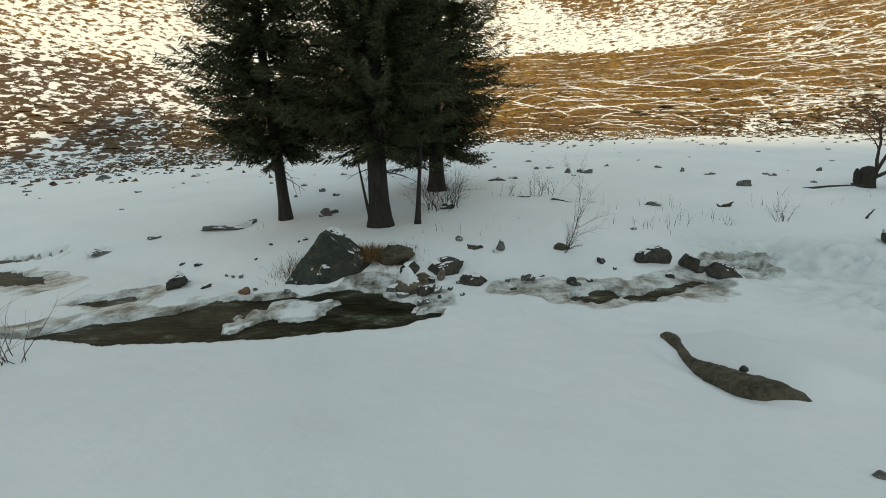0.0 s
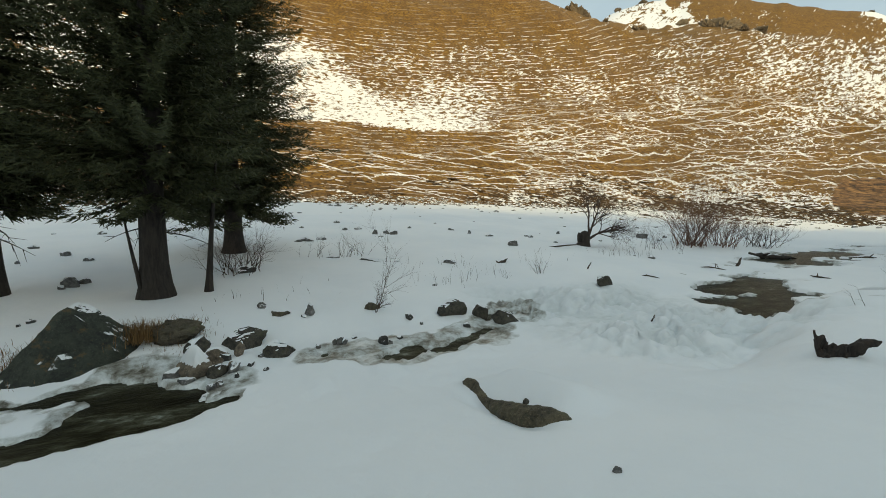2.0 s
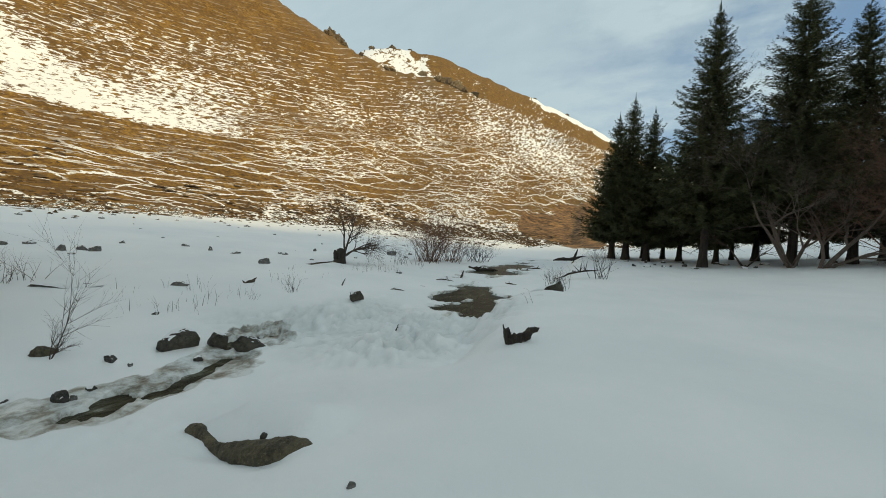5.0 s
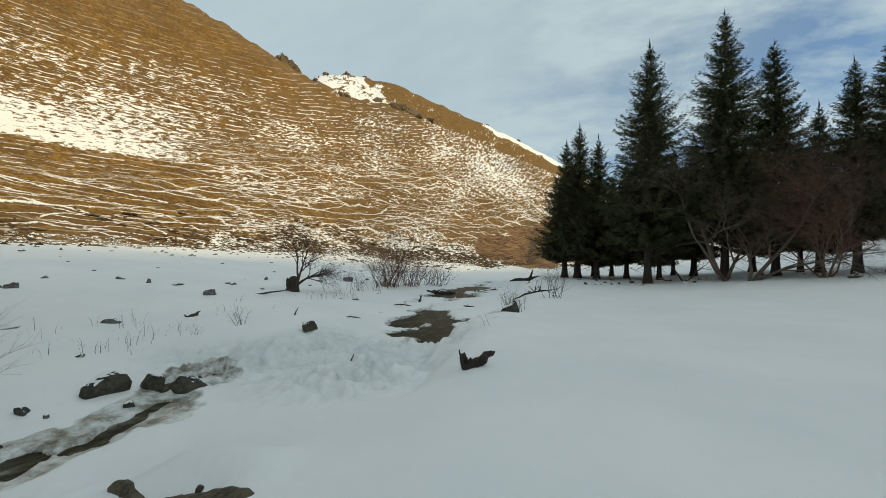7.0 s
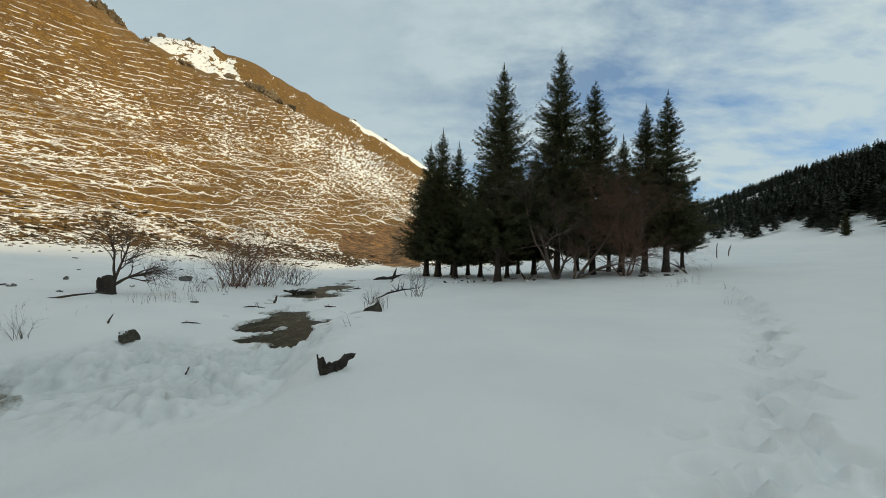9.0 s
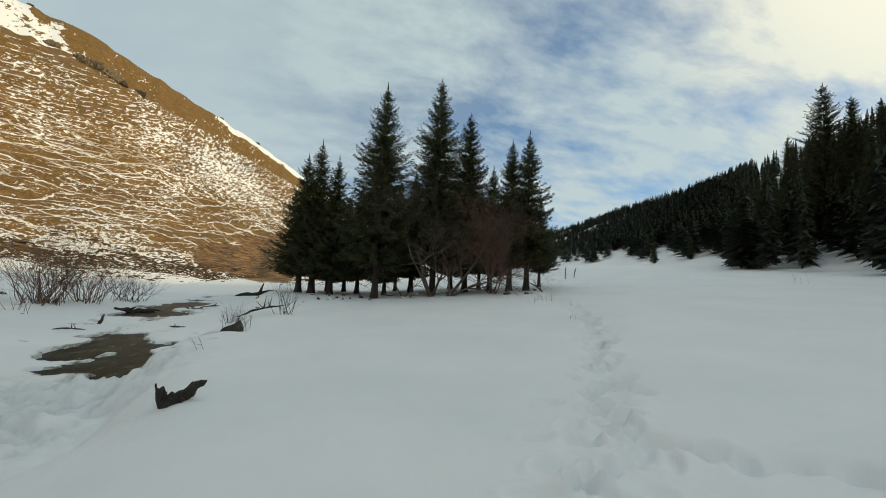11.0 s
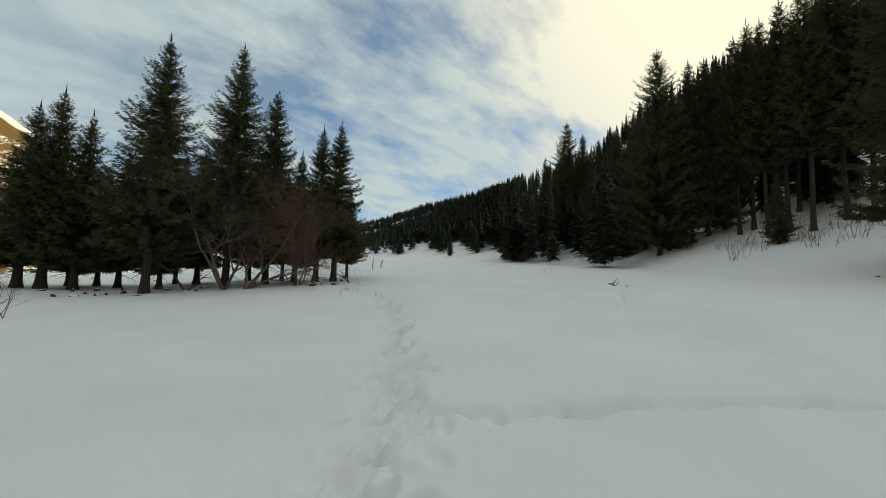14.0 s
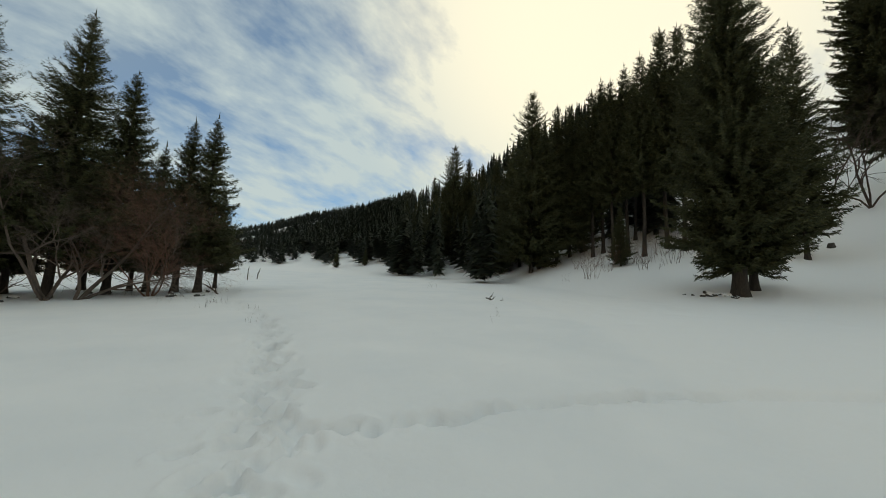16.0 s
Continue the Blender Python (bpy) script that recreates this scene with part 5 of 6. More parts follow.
# ---- boulder and stones ----
def stream_stones():
    x, y = at(-16.2, 7.95)
    b = new("boulder", hull_rock("boulder", [(-0.95, -0.30, 0), (-0.5, -0.50, 0), (0.6, -0.48, 0), (0.95, -0.1, 0), (0.8, 0.5, 0), (-0.6, 0.6, 0), (-0.55, -0.14, 0.46), (-0.07, -0.10, 0.98), (0.05, 0.08, 1.02), (0.42, -0.10, 0.76), (0.78, -0.12, 0.36), (-0.25, 0.4, 0.70), (0.4, 0.4, 0.55)], M_BOULDER, 6))
    b.matrix_world = pose(x, y, -0.82, 0, 0, 16)
    tagged(b, "large dark green-grey angular boulder at the water's edge", "boulder")
    tuft(-20.7, 8.1, 700, 0.22, 0.22, 81, "dry brown grass beside the boulder")
    tuft(-10.8, 7.85, 700, 0.34, 0.15, 82, "dry brown grass beside the boulder's broken side", z=-0.42)
    tuft(-7.3, 8.0, 900, 0.19, 0.24, 83, "dry brown grass on a bare earth hump")
    x, y = at(-7.4, 7.85)
    e = new("earth_hump", rock_mesh(84, 0.40, 0.30, 0.22, M_BROWN, 4, 0.35, 2, "earth_hump"))
    e.matrix_world = pose(x, y, -0.42, 0, 0, 5)
    tagged(e, "dark bare earth hump with roots beside the boulder", "earth")
    g = "stones along the stream"
    # bearing, distance, width, height, material, turn
    rows = [(-34.2, 9.0, 0.16, 0.10, M_DARK, 30), (-29.7, 8.65, 0.10, 0.09, M_STONE, 0), (-29.0, 8.5, 0.10, 0.07, M_STONE, 0), (-28.1, 8.4, 0.16, 0.10, M_STONE, 0),
            (-27.8, 7.6, 0.28, 0.18, M_RUST, 0), (-26.6, 7.7, 0.12, 0.08, M_TAN, 0), (-22.7, 7.3, 0.17, 0.12, M_STONE, 0), (-32.7, 9.7, 0.24, 0.13, M_DARK, 0), (-34.3, 10.1, 0.14, 0.08, M_DARK, 0), (-32.1, 8.3, 0.24, 0.10, M_DARK, 20),
            (-7.7, 6.75, 0.32, 0.14, M_STONE, 0), 
            (2.2, 6.9, 0.13, 0.12, M_STONE, 0), (-3.0, 6.8, 0.20, 0.24, M_TAN, 0), (-2.6, 6.05, 0.14, 0.12, M_STONE, 0), (-3.6, 6.0, 0.22, 0.14, M_STONE, 0), (-1.2, 6.5, 0.16, 0.16, M_TAN, 0), (-6.4, 6.45, 0.24, 0.12, M_STONE, 0),
            (2.5, 8.8, 0.20, 0.10, M_STONE, 0), (7.6, 8.3, 0.16, 0.08, M_DARK, 0), (22.3, 8.3, 0.27, 0.17, M_DARK, 0),
            (12.5, 7.1, 0.20, 0.20, M_STONE, 0), (13.2, 7.05, 0.13, 0.13, M_STONE, 0), (11.9, 7.1, 0.12, 0.12, M_STONE, 0), (18.8, 6.95, 0.22, 0.20, M_DARK, 0), (19.8, 7.0, 0.14, 0.12, M_STONE, 0), (9.6, 7.0, 0.12, 0.10, M_STONE, 0),
            (24.2, 8.0, 0.10, 0.08, M_STONE, 0),
            (-6.9, 6.3, 0.15, 0.12, M_DARK, 0), (-5.8, 6.8, 0.18, 0.16, M_DARK, 15), (-1.8, 6.9, 0.22, 0.2, M_DARK, -10), (-0.6, 6.2, 0.12, 0.1, M_DARK, 0), (1.0, 6.5, 0.15, 0.1, M_DARK, 0), (3.2, 7.4, 0.16, 0.12, M_STONE, 0),
            (-2.2, 7.0, 0.3, 0.2, M_STONE, 25), (-4.4, 5.9, 0.2, 0.14, M_DARK, 0), (2.9, 6.3, 0.1, 0.08, M_DARK, 0), (-9.0, 6.6, 0.16, 0.09, M_STONE, 0), (14.6, 7.3, 0.14, 0.1, M_DARK, 0), (21, 7.2, 0.16, 0.1, M_DARK, 0), (30.9, 7.9, 0.2, 0.12, M_DARK, 0),
            (53.0, 2.90, 0.10, 0.05, M_PLAIN, 10), (26.0, 10.4, 0.20, 0.08, M_DARK, 0), (-24.0, 9.6, 0.13, 0.08, M_DARK, 0), (-26.0, 8.9, 0.10, 0.07, M_DARK, 0), (-19.5, 9.6, 0.14, 0.10, M_DARK, 0), (-20.4, 9.5, 0.10, 0.08, M_DARK, 0)]
    for i, (a, r, w, h, m, tn) in enumerate(rows):
        what = {"black_rock": "small dark snow-dusted stone on the stream bank", "grey_stone": "grey snow-capped stone beside the stream", "tan_stone": "pale tan snow-capped stone beside the stream", "rusty_stone": "rust-coloured stone on the ice", "bare_grey_stone": "small bare grey stone in the smooth snow", "brown_rock": "brown mossy rock at the stream's edge"}[m.name]
        if w >= 0.3:
            block(a, r, w, h, m, 100 + i, what, g, tn)
        else:
            stone(a, r, w, h, m, 100 + i, what, g, tn, depth=w * 0.75, sink=0.22, subdiv=3)
    # bearing, distance, width, height, depth, material, turn, tilt, snow
    rows = [(0.4, 7.6, 0.88, 0.30, 0.42, M_WET, 6, -12, 0.05), (4.9, 6.9, 0.48, 0.26, 0.36, M_WET, -10, -8, 0.09), (-0.4, 7.1, 0.20, 0.26, 0.2, M_TAN, 0, 8, 0.03), (-4.7, 7.45, 0.44, 0.22, 0.3, M_WET, 20, -15, 0.03),
            (-3.6, 6.95, 0.46, 0.24, 0.34, M_TAN, 10, 0, 0.07), (-5.3, 6.72, 0.50, 0.32, 0.42, M_TAN, -10, -5, 0.12), (-3.3, 6.5, 0.30, 0.20, 0.24, M_WET, 15, -12, 0.05), (-0.9, 6.45, 0.18, 0.16, 0.16, M_STONE, 0, 0, 0.03),
            (4.6, 8.45, 0.34, 0.13, 0.24, M_BROWN, 0, 0, 0.03), (8.5, 8.4, 0.28, 0.22, 0.24, M_STONE, 0, -8, 0.07), (2.3, 8.9, 0.20, 0.10, 0.16, M_STONE, 0, 0, 0.03), (17.1, 8.6, 0.36, 0.12, 0.22, M_BROWN, 0, 6, 0.0),
            (28.7, 8.75, 0.62, 0.36, 0.42, M_WET, 5, -6, 0.06), (32.8, 8.75, 0.34, 0.54, 0.30, M_WET, 0, 10, 0.05), (36.5, 8.35, 0.58, 0.26, 0.36, M_WET, -20, 8, 0.03), (35.4, 8.7, 0.34, 0.18, 0.2, M_WET, 10, -25, 0.03), (49.3, 11.5, 0.42, 0.28, 0.32, M_WET, 0, 0, 0.08), (-35.3, 8.8, 0.34, 0.28, 0.3, M_WET, 0, 0, 0.08)]
    for i, (a, r, w, h, dp, m, tn, tl, cap) in enumerate(rows):
        what = {"wet_dark_rock": "dark wet worn stone with snow on its top", "tan_stone": "pale tan worn stone under a cap of snow", "grey_stone": "grey worn stone with a little snow", "brown_rock": "low brown stone in the snowy bank"}[m.name]
        capped_stone(a, r, w, h, m, 150 + i, what, "worn stones in the stream", tn, dp, cap, tl)
    g = "stones on the far meadow"
    rows = [(17.2, 19.4, 0.40, 0.30), (18.8, 19.7, 0.42, 0.30), (19.9, 19.6, 0.55, 0.34), (8.1, 17.4, 0.75, 0.28), (9.9, 17.8, 0.40, 0.26), (7.0, 17.2, 0.4, 0.2), (33.4, 19.7, 0.60, 0.28), (30.6, 20.1, 0.28, 0.24), (28.0, 21.3, 0.36, 0.18),
            (38.7, 21.2, 0.36, 0.22), (-40, 32.5, 1.0, 0.4), (-31.3, 27.9, 0.7, 0.25), (-16.7, 16.6, 0.45, 0.22), (-14.9, 15.2, 0.32, 0.18), (-20.2, 16, 0.2, 0.12), (-16.3, 12.1, 0.5, 0.30), (-15.4, 12.3, 0.3, 0.2), (-17.2, 12.0, 0.25, 0.16),
            (53.4, 25.8, 0.7, 0.5), (56.0, 27, 0.4, 0.3), (43.0, 24, 0.3, 0.2), (48.5, 22.5, 0.25, 0.2), (22.0, 21.5, 0.3, 0.2), (13, 20.5, 0.3, 0.2)]
    for i, (a, r, w, h) in enumerate(rows):
        stone(a, r, w, h, M_STONE, 200 + i, "grey snow-capped stone on the far meadow", g, subdiv=3)
    g = "snowed-over slabs"
    for i, (a, r, w, h, tn) in enumerate(((-28.2, 12.3, 2.1, 0.34, -14), (-41.2, 12.9, 1.2, 0.22, -6), (-36.6, 12.6, 0.6, 0.15, 0), (36.9, 17.5, 0.9, 0.35, 5), (18.0, 13.6, 1.7, 0.16, 0), (11.5, 13.8, 0.5, 0.14, 0), (27.9, 13.5, 0.7, 0.18, 0))):
        stone(a, r, w, h, M_STONE, 230 + i, "flat grey slab under a cap of snow", g, tn, name="slab", depth=w * 0.45, sink=0.3, subdiv=4)
    # the long rock in the near bank
    rings = [((2.68, 4.50, -0.60), 0.02, 0.02), ((2.69, 4.42, -0.575), 0.065, 0.06), ((2.69, 4.30, -0.555), 0.085, 0.075), ((2.68, 4.18, -0.565), 0.075, 0.06), ((2.66, 4.02, -0.575), 0.06, 0.05), ((2.63, 3.86, -0.57), 0.065, 0.055), ((2.61, 3.70, -0.56), 0.08, 0.075), ((2.61, 3.54, -0.53), 0.12, 0.105),
             ((2.63, 3.36, -0.49), 0.16, 0.125), ((2.66, 3.18, -0.44), 0.175, 0.13), ((2.69, 3.00, -0.38), 0.165, 0.12), ((2.72, 2.84, -0.32), 0.13, 0.095), ((2.74, 2.70, -0.26), 0.08, 0.06), ((2.76, 2.57, -0.225), 0.01, 0.01)]
    tagged(new("long_rock", lofted("long_rock", rings, M_LONG, 4, 26, 0.10, 6.0)), "long low brown rock half buried in the snowy bank", "rock")
    tagged(new("knob", lofted("knob", [((2.76, 3.32, -0.39), 0.02, 0.03), ((2.75, 3.28, -0.355), 0.035, 0.055), ((2.75, 3.24, -0.36), 0.03, 0.05), ((2.75, 3.20, -0.39), 0.01, 0.02)], M_WET, 6, 10, 0.2, 14.0)), "small dark stone behind the long rock", "stone")
    # splintered stump in the right bank
    x, y = at(72.6, 6.45)
    z = ground_z(x, y)
    ax_, ay_ = math.sin(radians(72.6)), math.cos(radians(72.6))

    def wood(side, up, w, h, back=0.0):
        """A place on the stump: metres to the right as seen from the meadow, and up."""
        return ((x + side * ay_ + back * ax_, y - side * ax_ + back * ay_, z + up), w, h)
    arms = [wood(-0.22, 0.235, 0.01, 0.015), wood(-0.205, 0.20, 0.05, 0.04), wood(-0.18, 0.11, 0.065, 0.09), wood(-0.14, 0.02, 0.075, 0.13), wood(-0.08, -0.05, 0.08, 0.15), wood(0.0, -0.03, 0.075, 0.14),
            wood(0.08, 0.04, 0.07, 0.115, 0.02), wood(0.16, 0.11, 0.06, 0.085, 0.04), wood(0.23, 0.17, 0.05, 0.065, 0.05), wood(0.30, 0.21, 0.04, 0.05, 0.06), wood(0.34, 0.235, 0.006, 0.01, 0.06)]
    tagged(new("driftwood", lofted("driftwood", arms, M_BARK, 9, 20, 0.34, 12.0)), "dark splintered driftwood stump sticking out of the bank", "driftwood")
    # scattered scree below the hill
    rng = np.random.default_rng(12)
    base_me = [rock_mesh(s, 0.5, 0.4, 0.32, M_STONE, 1, 0.25, 3) for s in (401, 402, 403)]
    n = 2600
    az = rng.uniform(-48, 84, n)
    rf = by_bearing(az, 1)
    r = np.where(np.arange(n) > 90, rf * (1.06 - np.abs(rng.normal(0, 0.13, n))), rng.uniform(17, 45, n))
    x, y = r * np.sin(np.radians(az)), r * np.cos(np.radians(az))
    ok = along_stream(x, y)[0] > 3
    z = ground_many(x, y)
    shapes = [(np.array([v.co[:] for v in me.vertices]), np.array([p.vertices[:] for p in me.polygons])) for me in base_me]
    P, Q, off = [], [], 0
    for i in np.nonzero(ok)[0]:
        co, q = shapes[i % 3]
        P.append(co * rng.uniform(0.2, 0.9) * (0.5 if i < 90 else 0.8) + np.array([x[i], y[i], z[i]]))
        Q.append(q + off)
        off += len(co)
    tagged(new("scree", quads_mesh("scree", np.concatenate(P), np.concatenate(Q), M_STONE)), "scattered dark stones below the hillside", "scree", kind="stuff")
    for m in base_me:
        bpy.data.meshes.remove(m)
    # dry tussocks that stand out of the thin snow along the hill's foot
    rng = np.random.default_rng(31)
    n = 11000
    az = np.concatenate([rng.uniform(-52, 86, 6000), rng.uniform(44, 86, 3200), rng.uniform(-52, -8, 1800)])
    rf, rc = by_bearing(az, 1), by_bearing(az, 2)
    r = rf + (rc - rf) * (rng.normal(0.005, 0.035, n) + 0.02 * rng.random(n))
    x, y = r * np.sin(np.radians(az)), r * np.cos(np.radians(az))
    keep = (along_stream(x, y)[0] > 3) & (fbm(x * 0.09, y * 0.09, 3, 33) + 0.25 * rng.random(n) > 0.02)
    x, y, r, az = x[keep], y[keep], r[keep], az[keep]
    z = ground_many(x, y)
    n = len(x)
    turn = -np.radians(az) + rng.normal(0, 0.5, n)
    w, hgt = rng.uniform(0.14, 0.50, n) * (r / 50) * (1 + 1.6 * rng.random(n) ** 6), rng.uniform(0.07, 0.22, n)
    co = np.empty((n, 5, 3))
    for k, (px, py, pz) in enumerate(((1, 0, -0.3), (0, 0.5, -0.3), (-1, 0, -0.3), (0, -0.5, -0.3), (0, 0, 1))):
        jx, jy = px * w * rng.uniform(0.6, 1.3, n) + (0.3 * w * rng.normal(size=n) if k == 4 else 0), py * w * rng.uniform(0.6, 1.3, n)
        co[:, k, 0] = x + jx * np.cos(turn) - jy * np.sin(turn)
        co[:, k, 1] = y + jx * np.sin(turn) + jy * np.cos(turn)
        co[:, k, 2] = z + pz * hgt
    tri = np.array([(0, 1, 4), (1, 2, 4), (2, 3, 4), (3, 0, 4)])
    tri = (tri[None] + 5 * np.arange(n)[:, None, None]).reshape(-1, 3)
    tagged(new("tussocks", quads_mesh("tussocks", co.reshape(-1, 3), tri, M_TUSSOCK)), "dark dry grass tussocks in thin snow at the hill's foot", "grass", kind="stuff")
    # crags on the skyline
    for i, (a, dr, w, h) in enumerate(((42.9, 0.985, 8, 6), (43.6, 0.99, 8, 12), (44.3, 0.99, 8, 6), (45.2, 1.0, 7, 4), (47.4, 1.0, 5, 3.5), (50.9, 0.99, 7, 4.5), (51.7, 0.995, 6, 3.5), (58.4, 0.99, 13, 9), (59.3, 0.985, 16, 13), (60.6, 0.98, 16, 10), (62.0, 0.98, 14, 7), (63.5, 0.98, 10, 5),
                                       (48.8, 1.88, 10, 5), (51.6, 1.89, 13, 6), (54.2, 1.89, 7, 3.5), (56.2, 1.55, 14, 8), (72.0, 1.89, 8, 4), (76.5, 1.89, 9, 5))):
        rr = float(by_bearing(a, 2)) * dr
        rg = random.Random(420 + i)
        pts = []
        for _ in range(16):
            v = Vector((rg.gauss(0, 1), rg.gauss(0, 1), rg.gauss(0, 1))).normalized() * rg.uniform(0.75, 1.1)
            pts.append((v.x * w / 2, v.y * w * 0.35, v.z * h * 0.7))
        x, y = at(a, rr)
        ob = new("crag", hull_rock("crag", pts, M_CRAG, 420 + i, 0.9))
        ob.matrix_world = pose(x, y, ground_z(x, y) - h * 0.12, 0, rg.uniform(-12, 12), -a + rg.uniform(-20, 20))
        tagged(ob, "brown rocky crag on the hill's crest", "rock", "crags")


# ---- stumps, bushes and stalks on the meadow ----
def meadow_plants():
    x, y = at(46.3, 20.0)
    st = thing("stump", x, y, None, 0, "broken dark tree stump on the far meadow", "stump")
    part("stump_wood", tubes_mesh("stump_wood", [[(Vector((0.05, 0, -0.25)), 0.40), (Vector((0.06, 0, 0.05)), 0.31), (Vector((0.10, 0, 0.25)), 0.25), (Vector((0.08, 0, 0.42)), 0.27), (Vector((0.14, 0, 0.58)), 0.21), (Vector((0.17, 0, 0.66)), 0.10)],
                                                 [(Vector((-0.12, 0.05, 0.2)), 0.14), (Vector((-0.22, 0.05, 0.48)), 0.09), (Vector((-0.25, 0.05, 0.6)), 0.03)]], M_BARK, 9), st)
    rng = random.Random(91)
    t = thing("bare_tree", x + 0.1, y - 0.1, None, 0, "low wind-bent bare tree growing from the stump", "tree")
    for k, (lx, f) in enumerate(((0.10, 1.9), (0.5, 1.9), (0.95, 1.7), (1.5, 1.4))):
        tubes = []
        branching(rng, (0.1, 0.0, 0.3), (lx * 0.7, -lx * 0.7, 1), f, 0.07, 3, tubes, 0.5, 9, 0.02, 6, 0.16)
        part("limb", tubes_mesh("limb", tubes, M_TWIG, 3), t)
    log(41.2, 18.4, 3.6, 0.05, -30, "long thin grey log half under the snow", 92, forks=0, lift=0.02)
    log(35.5, 13.9, 0.5, 0.07, 20, "dark broken branch stub in the snow", 93, tilt=-20, forks=2, name="branch")
    log(47.4, 13.9, 0.32, 0.03, 20, "short dark stake leaning in the snow", 94, tilt=-65, forks=0, name="stake", lift=0.1)
    log(54.8, 13.9, 0.5, 0.03, 5, "dark stick lying on the snow", 95, forks=1, name="branch")
    log(55.5, 9.0, 0.18, 0.02, 10, "short dark stick stuck in the ice", 96, tilt=-80, forks=0, name="stake", lift=0.08)
    log(66.6, 23.2, 1.7, 0.18, 8, "dark driftwood log at the stream's edge", 97, forks=2, mat=M_BARK)
    log(63.7, 19.2, 0.45, 0.06, 15, "dark leaning stake by the stream", 98, tilt=-65, forks=1, name="stake", lift=0.15)
    log(78.7, 33.0, 3.2, 0.26, 12, "dark fallen log below the earth bank", 99, forks=1, mat=M_BARK)
    log(61.5, 17.5, 0.9, 0.03, -10, "thin dark stick at the water", 101, forks=2, name="branch")
    log(119.9, 44.0, 1.5, 0.06, 0, "thin dark post standing far up the snowfield", 131, tilt=-84, forks=0, name="post", lift=0.6)
    log(121.1, 46.0, 1.2, 0.06, 0, "thin dark post standing far up the snowfield", 132, tilt=-80, forks=0, name="post", lift=0.5)
    log(71.0, 17.5, 0.7, 0.04, 15, "dark stick at the water's edge", 102, forks=1, name="branch")
    log(73.5, 25, 0.9, 0.06, 15, "dark driftwood at the water's edge", 105, forks=1, name="branch")
    capped_stone(76.6, 12.5, 0.75, 0.34, M_WET, 103, "dark stone under a bank shrub", turn=25, tilt=-18, cap=0.03)
    shrub(76.9, 12.5, 0.70, 26, 104, "dense small dry shrub on the bank's edge", M_BARK, 0.5, 1, 5, 0.009, width=0.16)
    shrub(82.3, 16.6, 1.25, 12, 106, "bare shrub on the bank's edge", M_BARK, 0.9, 2, 4, 0.014, width=0.14)
    log(79.9, 15.8, 1.6, 0.04, 10, "bare branch arching over the bank", 107, tilt=-16, forks=5, name="branch", lift=0.18, mat=M_BARK)
    shrub(73.9, 10.0, 0.5, 2, 108, "dry stalks at the bank's edge", M_TWIG, 0.2, 1, 3, 0.006, width=0.06)
    bg = "willow bushes by the stream"
    shrub(58.9, 24.6, 3.0, 70, 111, "large leafless brown willow bush by the stream", M_RED, 1.0, 2, 5, 0.017, width=0.4, group=bg)
    shrub(62.0, 26.0, 2.1, 44, 112, "leafless brown willow bush by the stream", M_RED, 1.0, 2, 5, 0.016, width=0.4, group=bg)
    shrub(65.4, 27.5, 1.5, 34, 113, "leafless grey-brown willow bush by the stream", M_TWIG, 1.0, 2, 5, 0.016, width=0.4, group=bg)
    shrub(55.4, 21.5, 1.15, 22, 114, "small leafless willow bush by the stream", M_TWIG, 0.6, 2, 3, 0.009, width=0.45, group=bg)
    sg = "dry shrubs on the far meadow"
    shrub(0.6, 12.1, 1.35, 26, 121, "tangled bare shrub under the spruces", M_TWIG, 1.0, 2, 4, 0.011, width=0.25, group=sg)
    shrub(-1.6, 11.8, 1.0, 18, 129, "tangled bare shrub under the spruces", M_TWIG, 1.3, 2, 4, 0.009, width=0.25, group=sg)
    stone(0.6, 11.95, 0.6, 0.25, M_DARK, 122, "dark root stump under the bare shrub", turn=0)
    shrub(13.2, 14.0, 0.95, 14, 123, "thin bare shrub on the meadow", M_TWIG, 0.7, 1, 3, 0.007, width=0.3, group=sg)
    shrub(15.0, 14.4, 0.75, 8, 130, "thin bare shrub on the meadow", M_TWIG, 0.6, 1, 3, 0.007, width=0.2, group=sg)
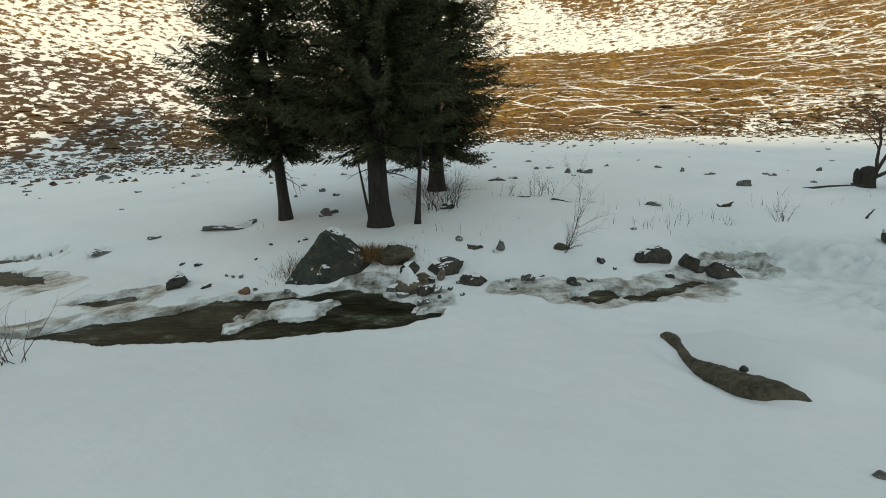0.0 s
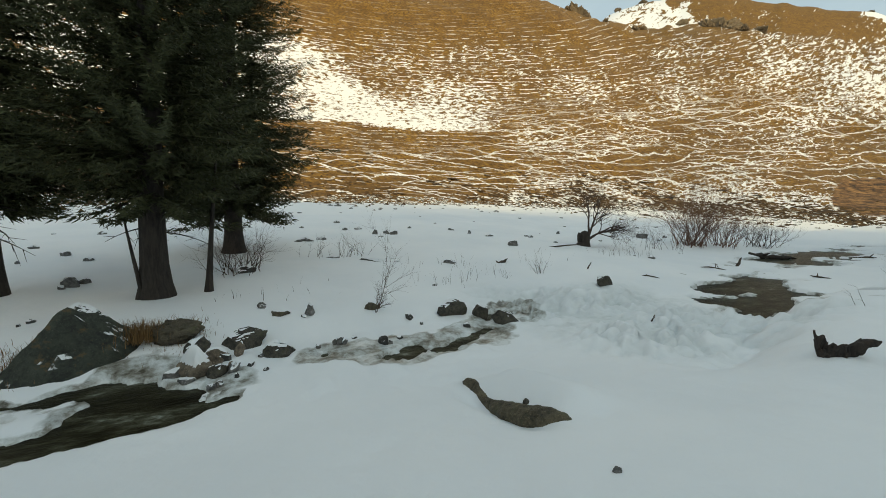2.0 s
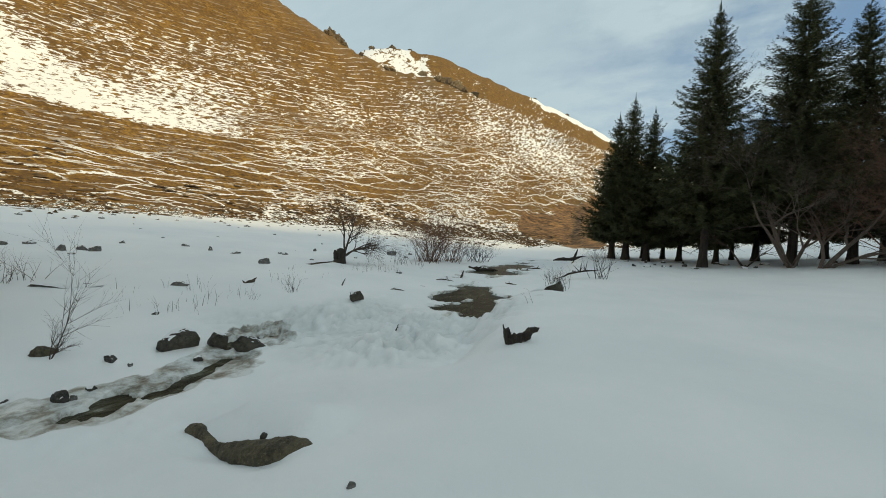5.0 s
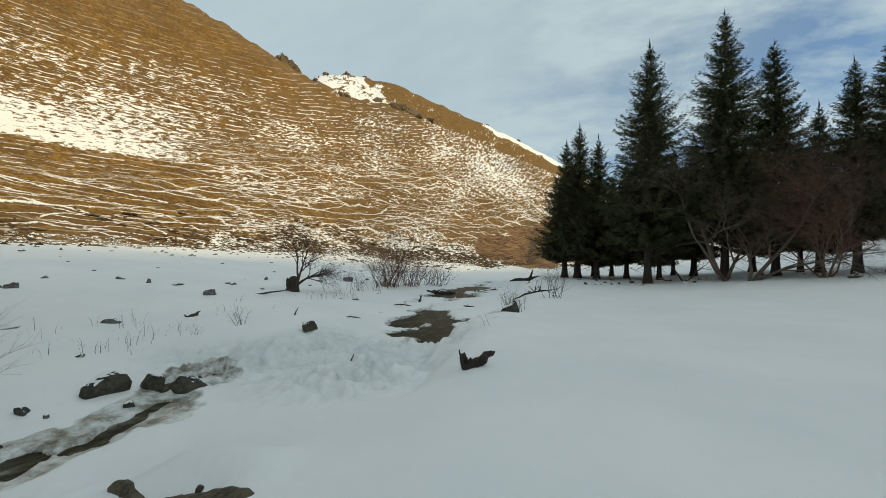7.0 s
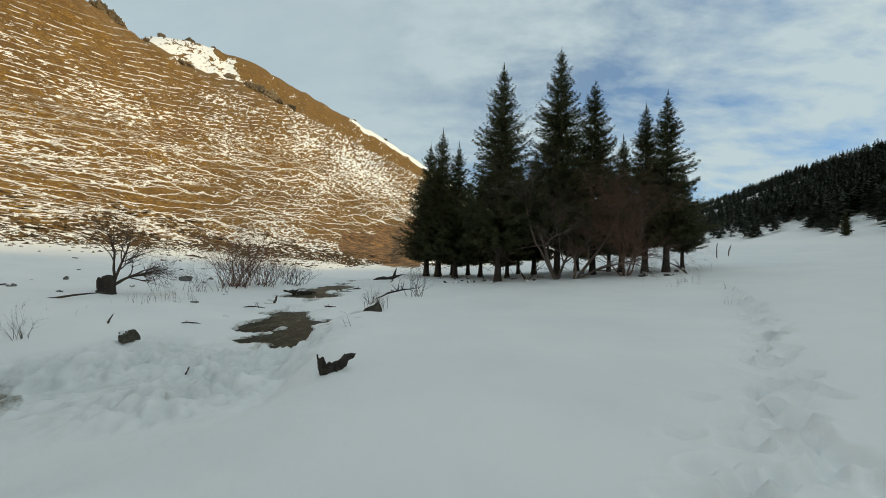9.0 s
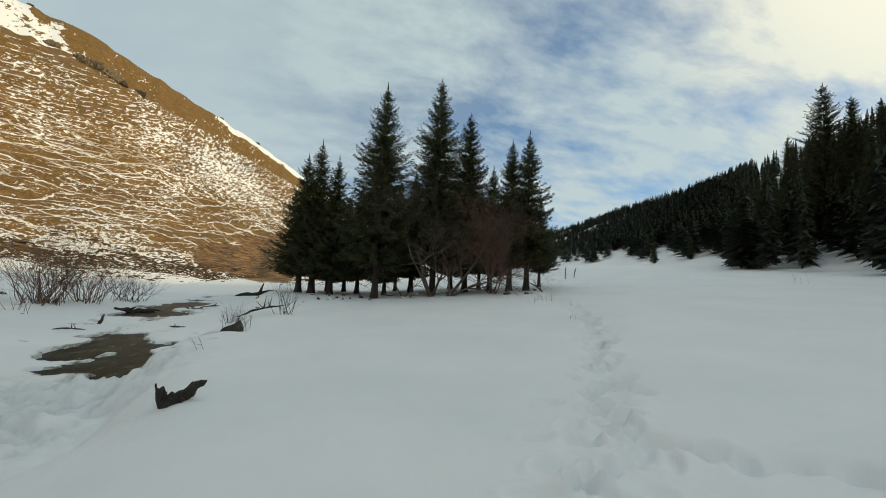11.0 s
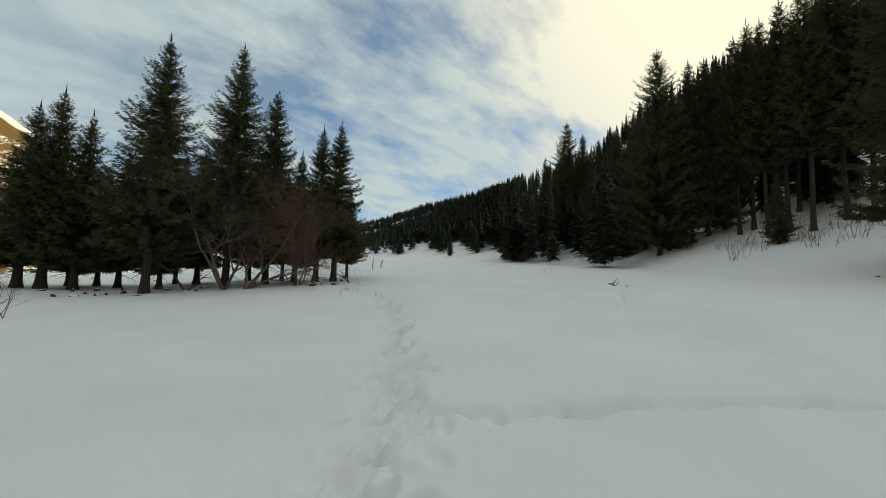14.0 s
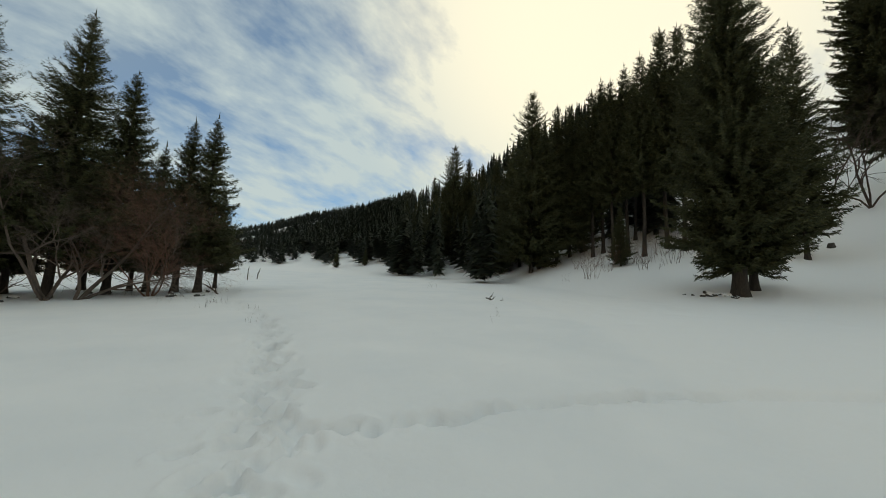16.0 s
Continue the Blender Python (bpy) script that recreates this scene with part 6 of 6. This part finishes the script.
    shrub(8.9, 13.8, 0.75, 10, 124, "thin bare shrub on the meadow", M_TWIG, 0.7, 1, 3, 0.006, width=0.25, group=sg)
    shrub(40.6, 12.6, 0.55, 12, 125, "small bare shrub on the meadow", M_TWIG, 0.55, 1, 4, 0.006, width=0.12, group=sg)
    shrub(36.4, 11.6, 0.28, 8, 126, "small dry plant in the snow", M_TWIG, 0.6, 1, 3, 0.004, width=0.08, group=sg)
    x, y = at(17.5, 8.4)
    t = thing("sapling", x, y, None, 0, "slender bare birch sapling leaning over the bank", "sapling")
    rng = random.Random(127)
    for lean, f in ((0.30, 1.35), (0.02, 0.5), (0.5, 0.45)):
        tubes = []
        branching(rng, (0, 0, -0.05), (lean, -0.05, 1), f, 0.011, 2, tubes, 0.5, 9, 0.0, 7, 0.06)
        part("stem", tubes_mesh("stem", tubes, M_TWIG, 3), t)
    for i, (a, r, n, h, s) in enumerate(((27.0, 10.8, 16, 0.42, 0.35), (30.5, 11.4, 16, 0.42, 0.35), (24.0, 10.6, 10, 0.34, 0.3), (33.5, 12.4, 10, 0.45, 0.3), (29, 13.2, 12, 0.5, 0.4), (38, 14, 8, 0.4, 0.4), (21, 12.6, 8, 0.4, 0.4), (50, 17.5, 30, 0.5, 0.5), (53, 19, 30, 0.5, 0.5),
                                         (116.7, 20.5, 24, 0.5, 0.25), (115.2, 18.8, 12, 0.4, 0.2), (120.9, 13.9, 4, 0.4, 0.08), (121, 17.5, 5, 0.4, 0.2), (-1.0, 9.6, 6, 0.35, 0.3), (4, 9.4, 6, 0.35, 0.3), (42, 15.5, 8, 0.4, 0.4), (-26, 11.5, 6, 0.2, 0.3), (10, 10.2, 4, 0.3, 0.3))):
        tuft(a, r, n, h, s, 500 + i, "dry stalks sticking out of the snow", M_TWIG, "dry_stalks")
    shrub(-50.2, 6.6, 0.9, 9, 128, "bare twigs of a shrub on the near bank", M_TWIG, 0.7, 1, 4, 0.006, width=0.12)


grove()
forest()
stream_stones()
meadow_plants()
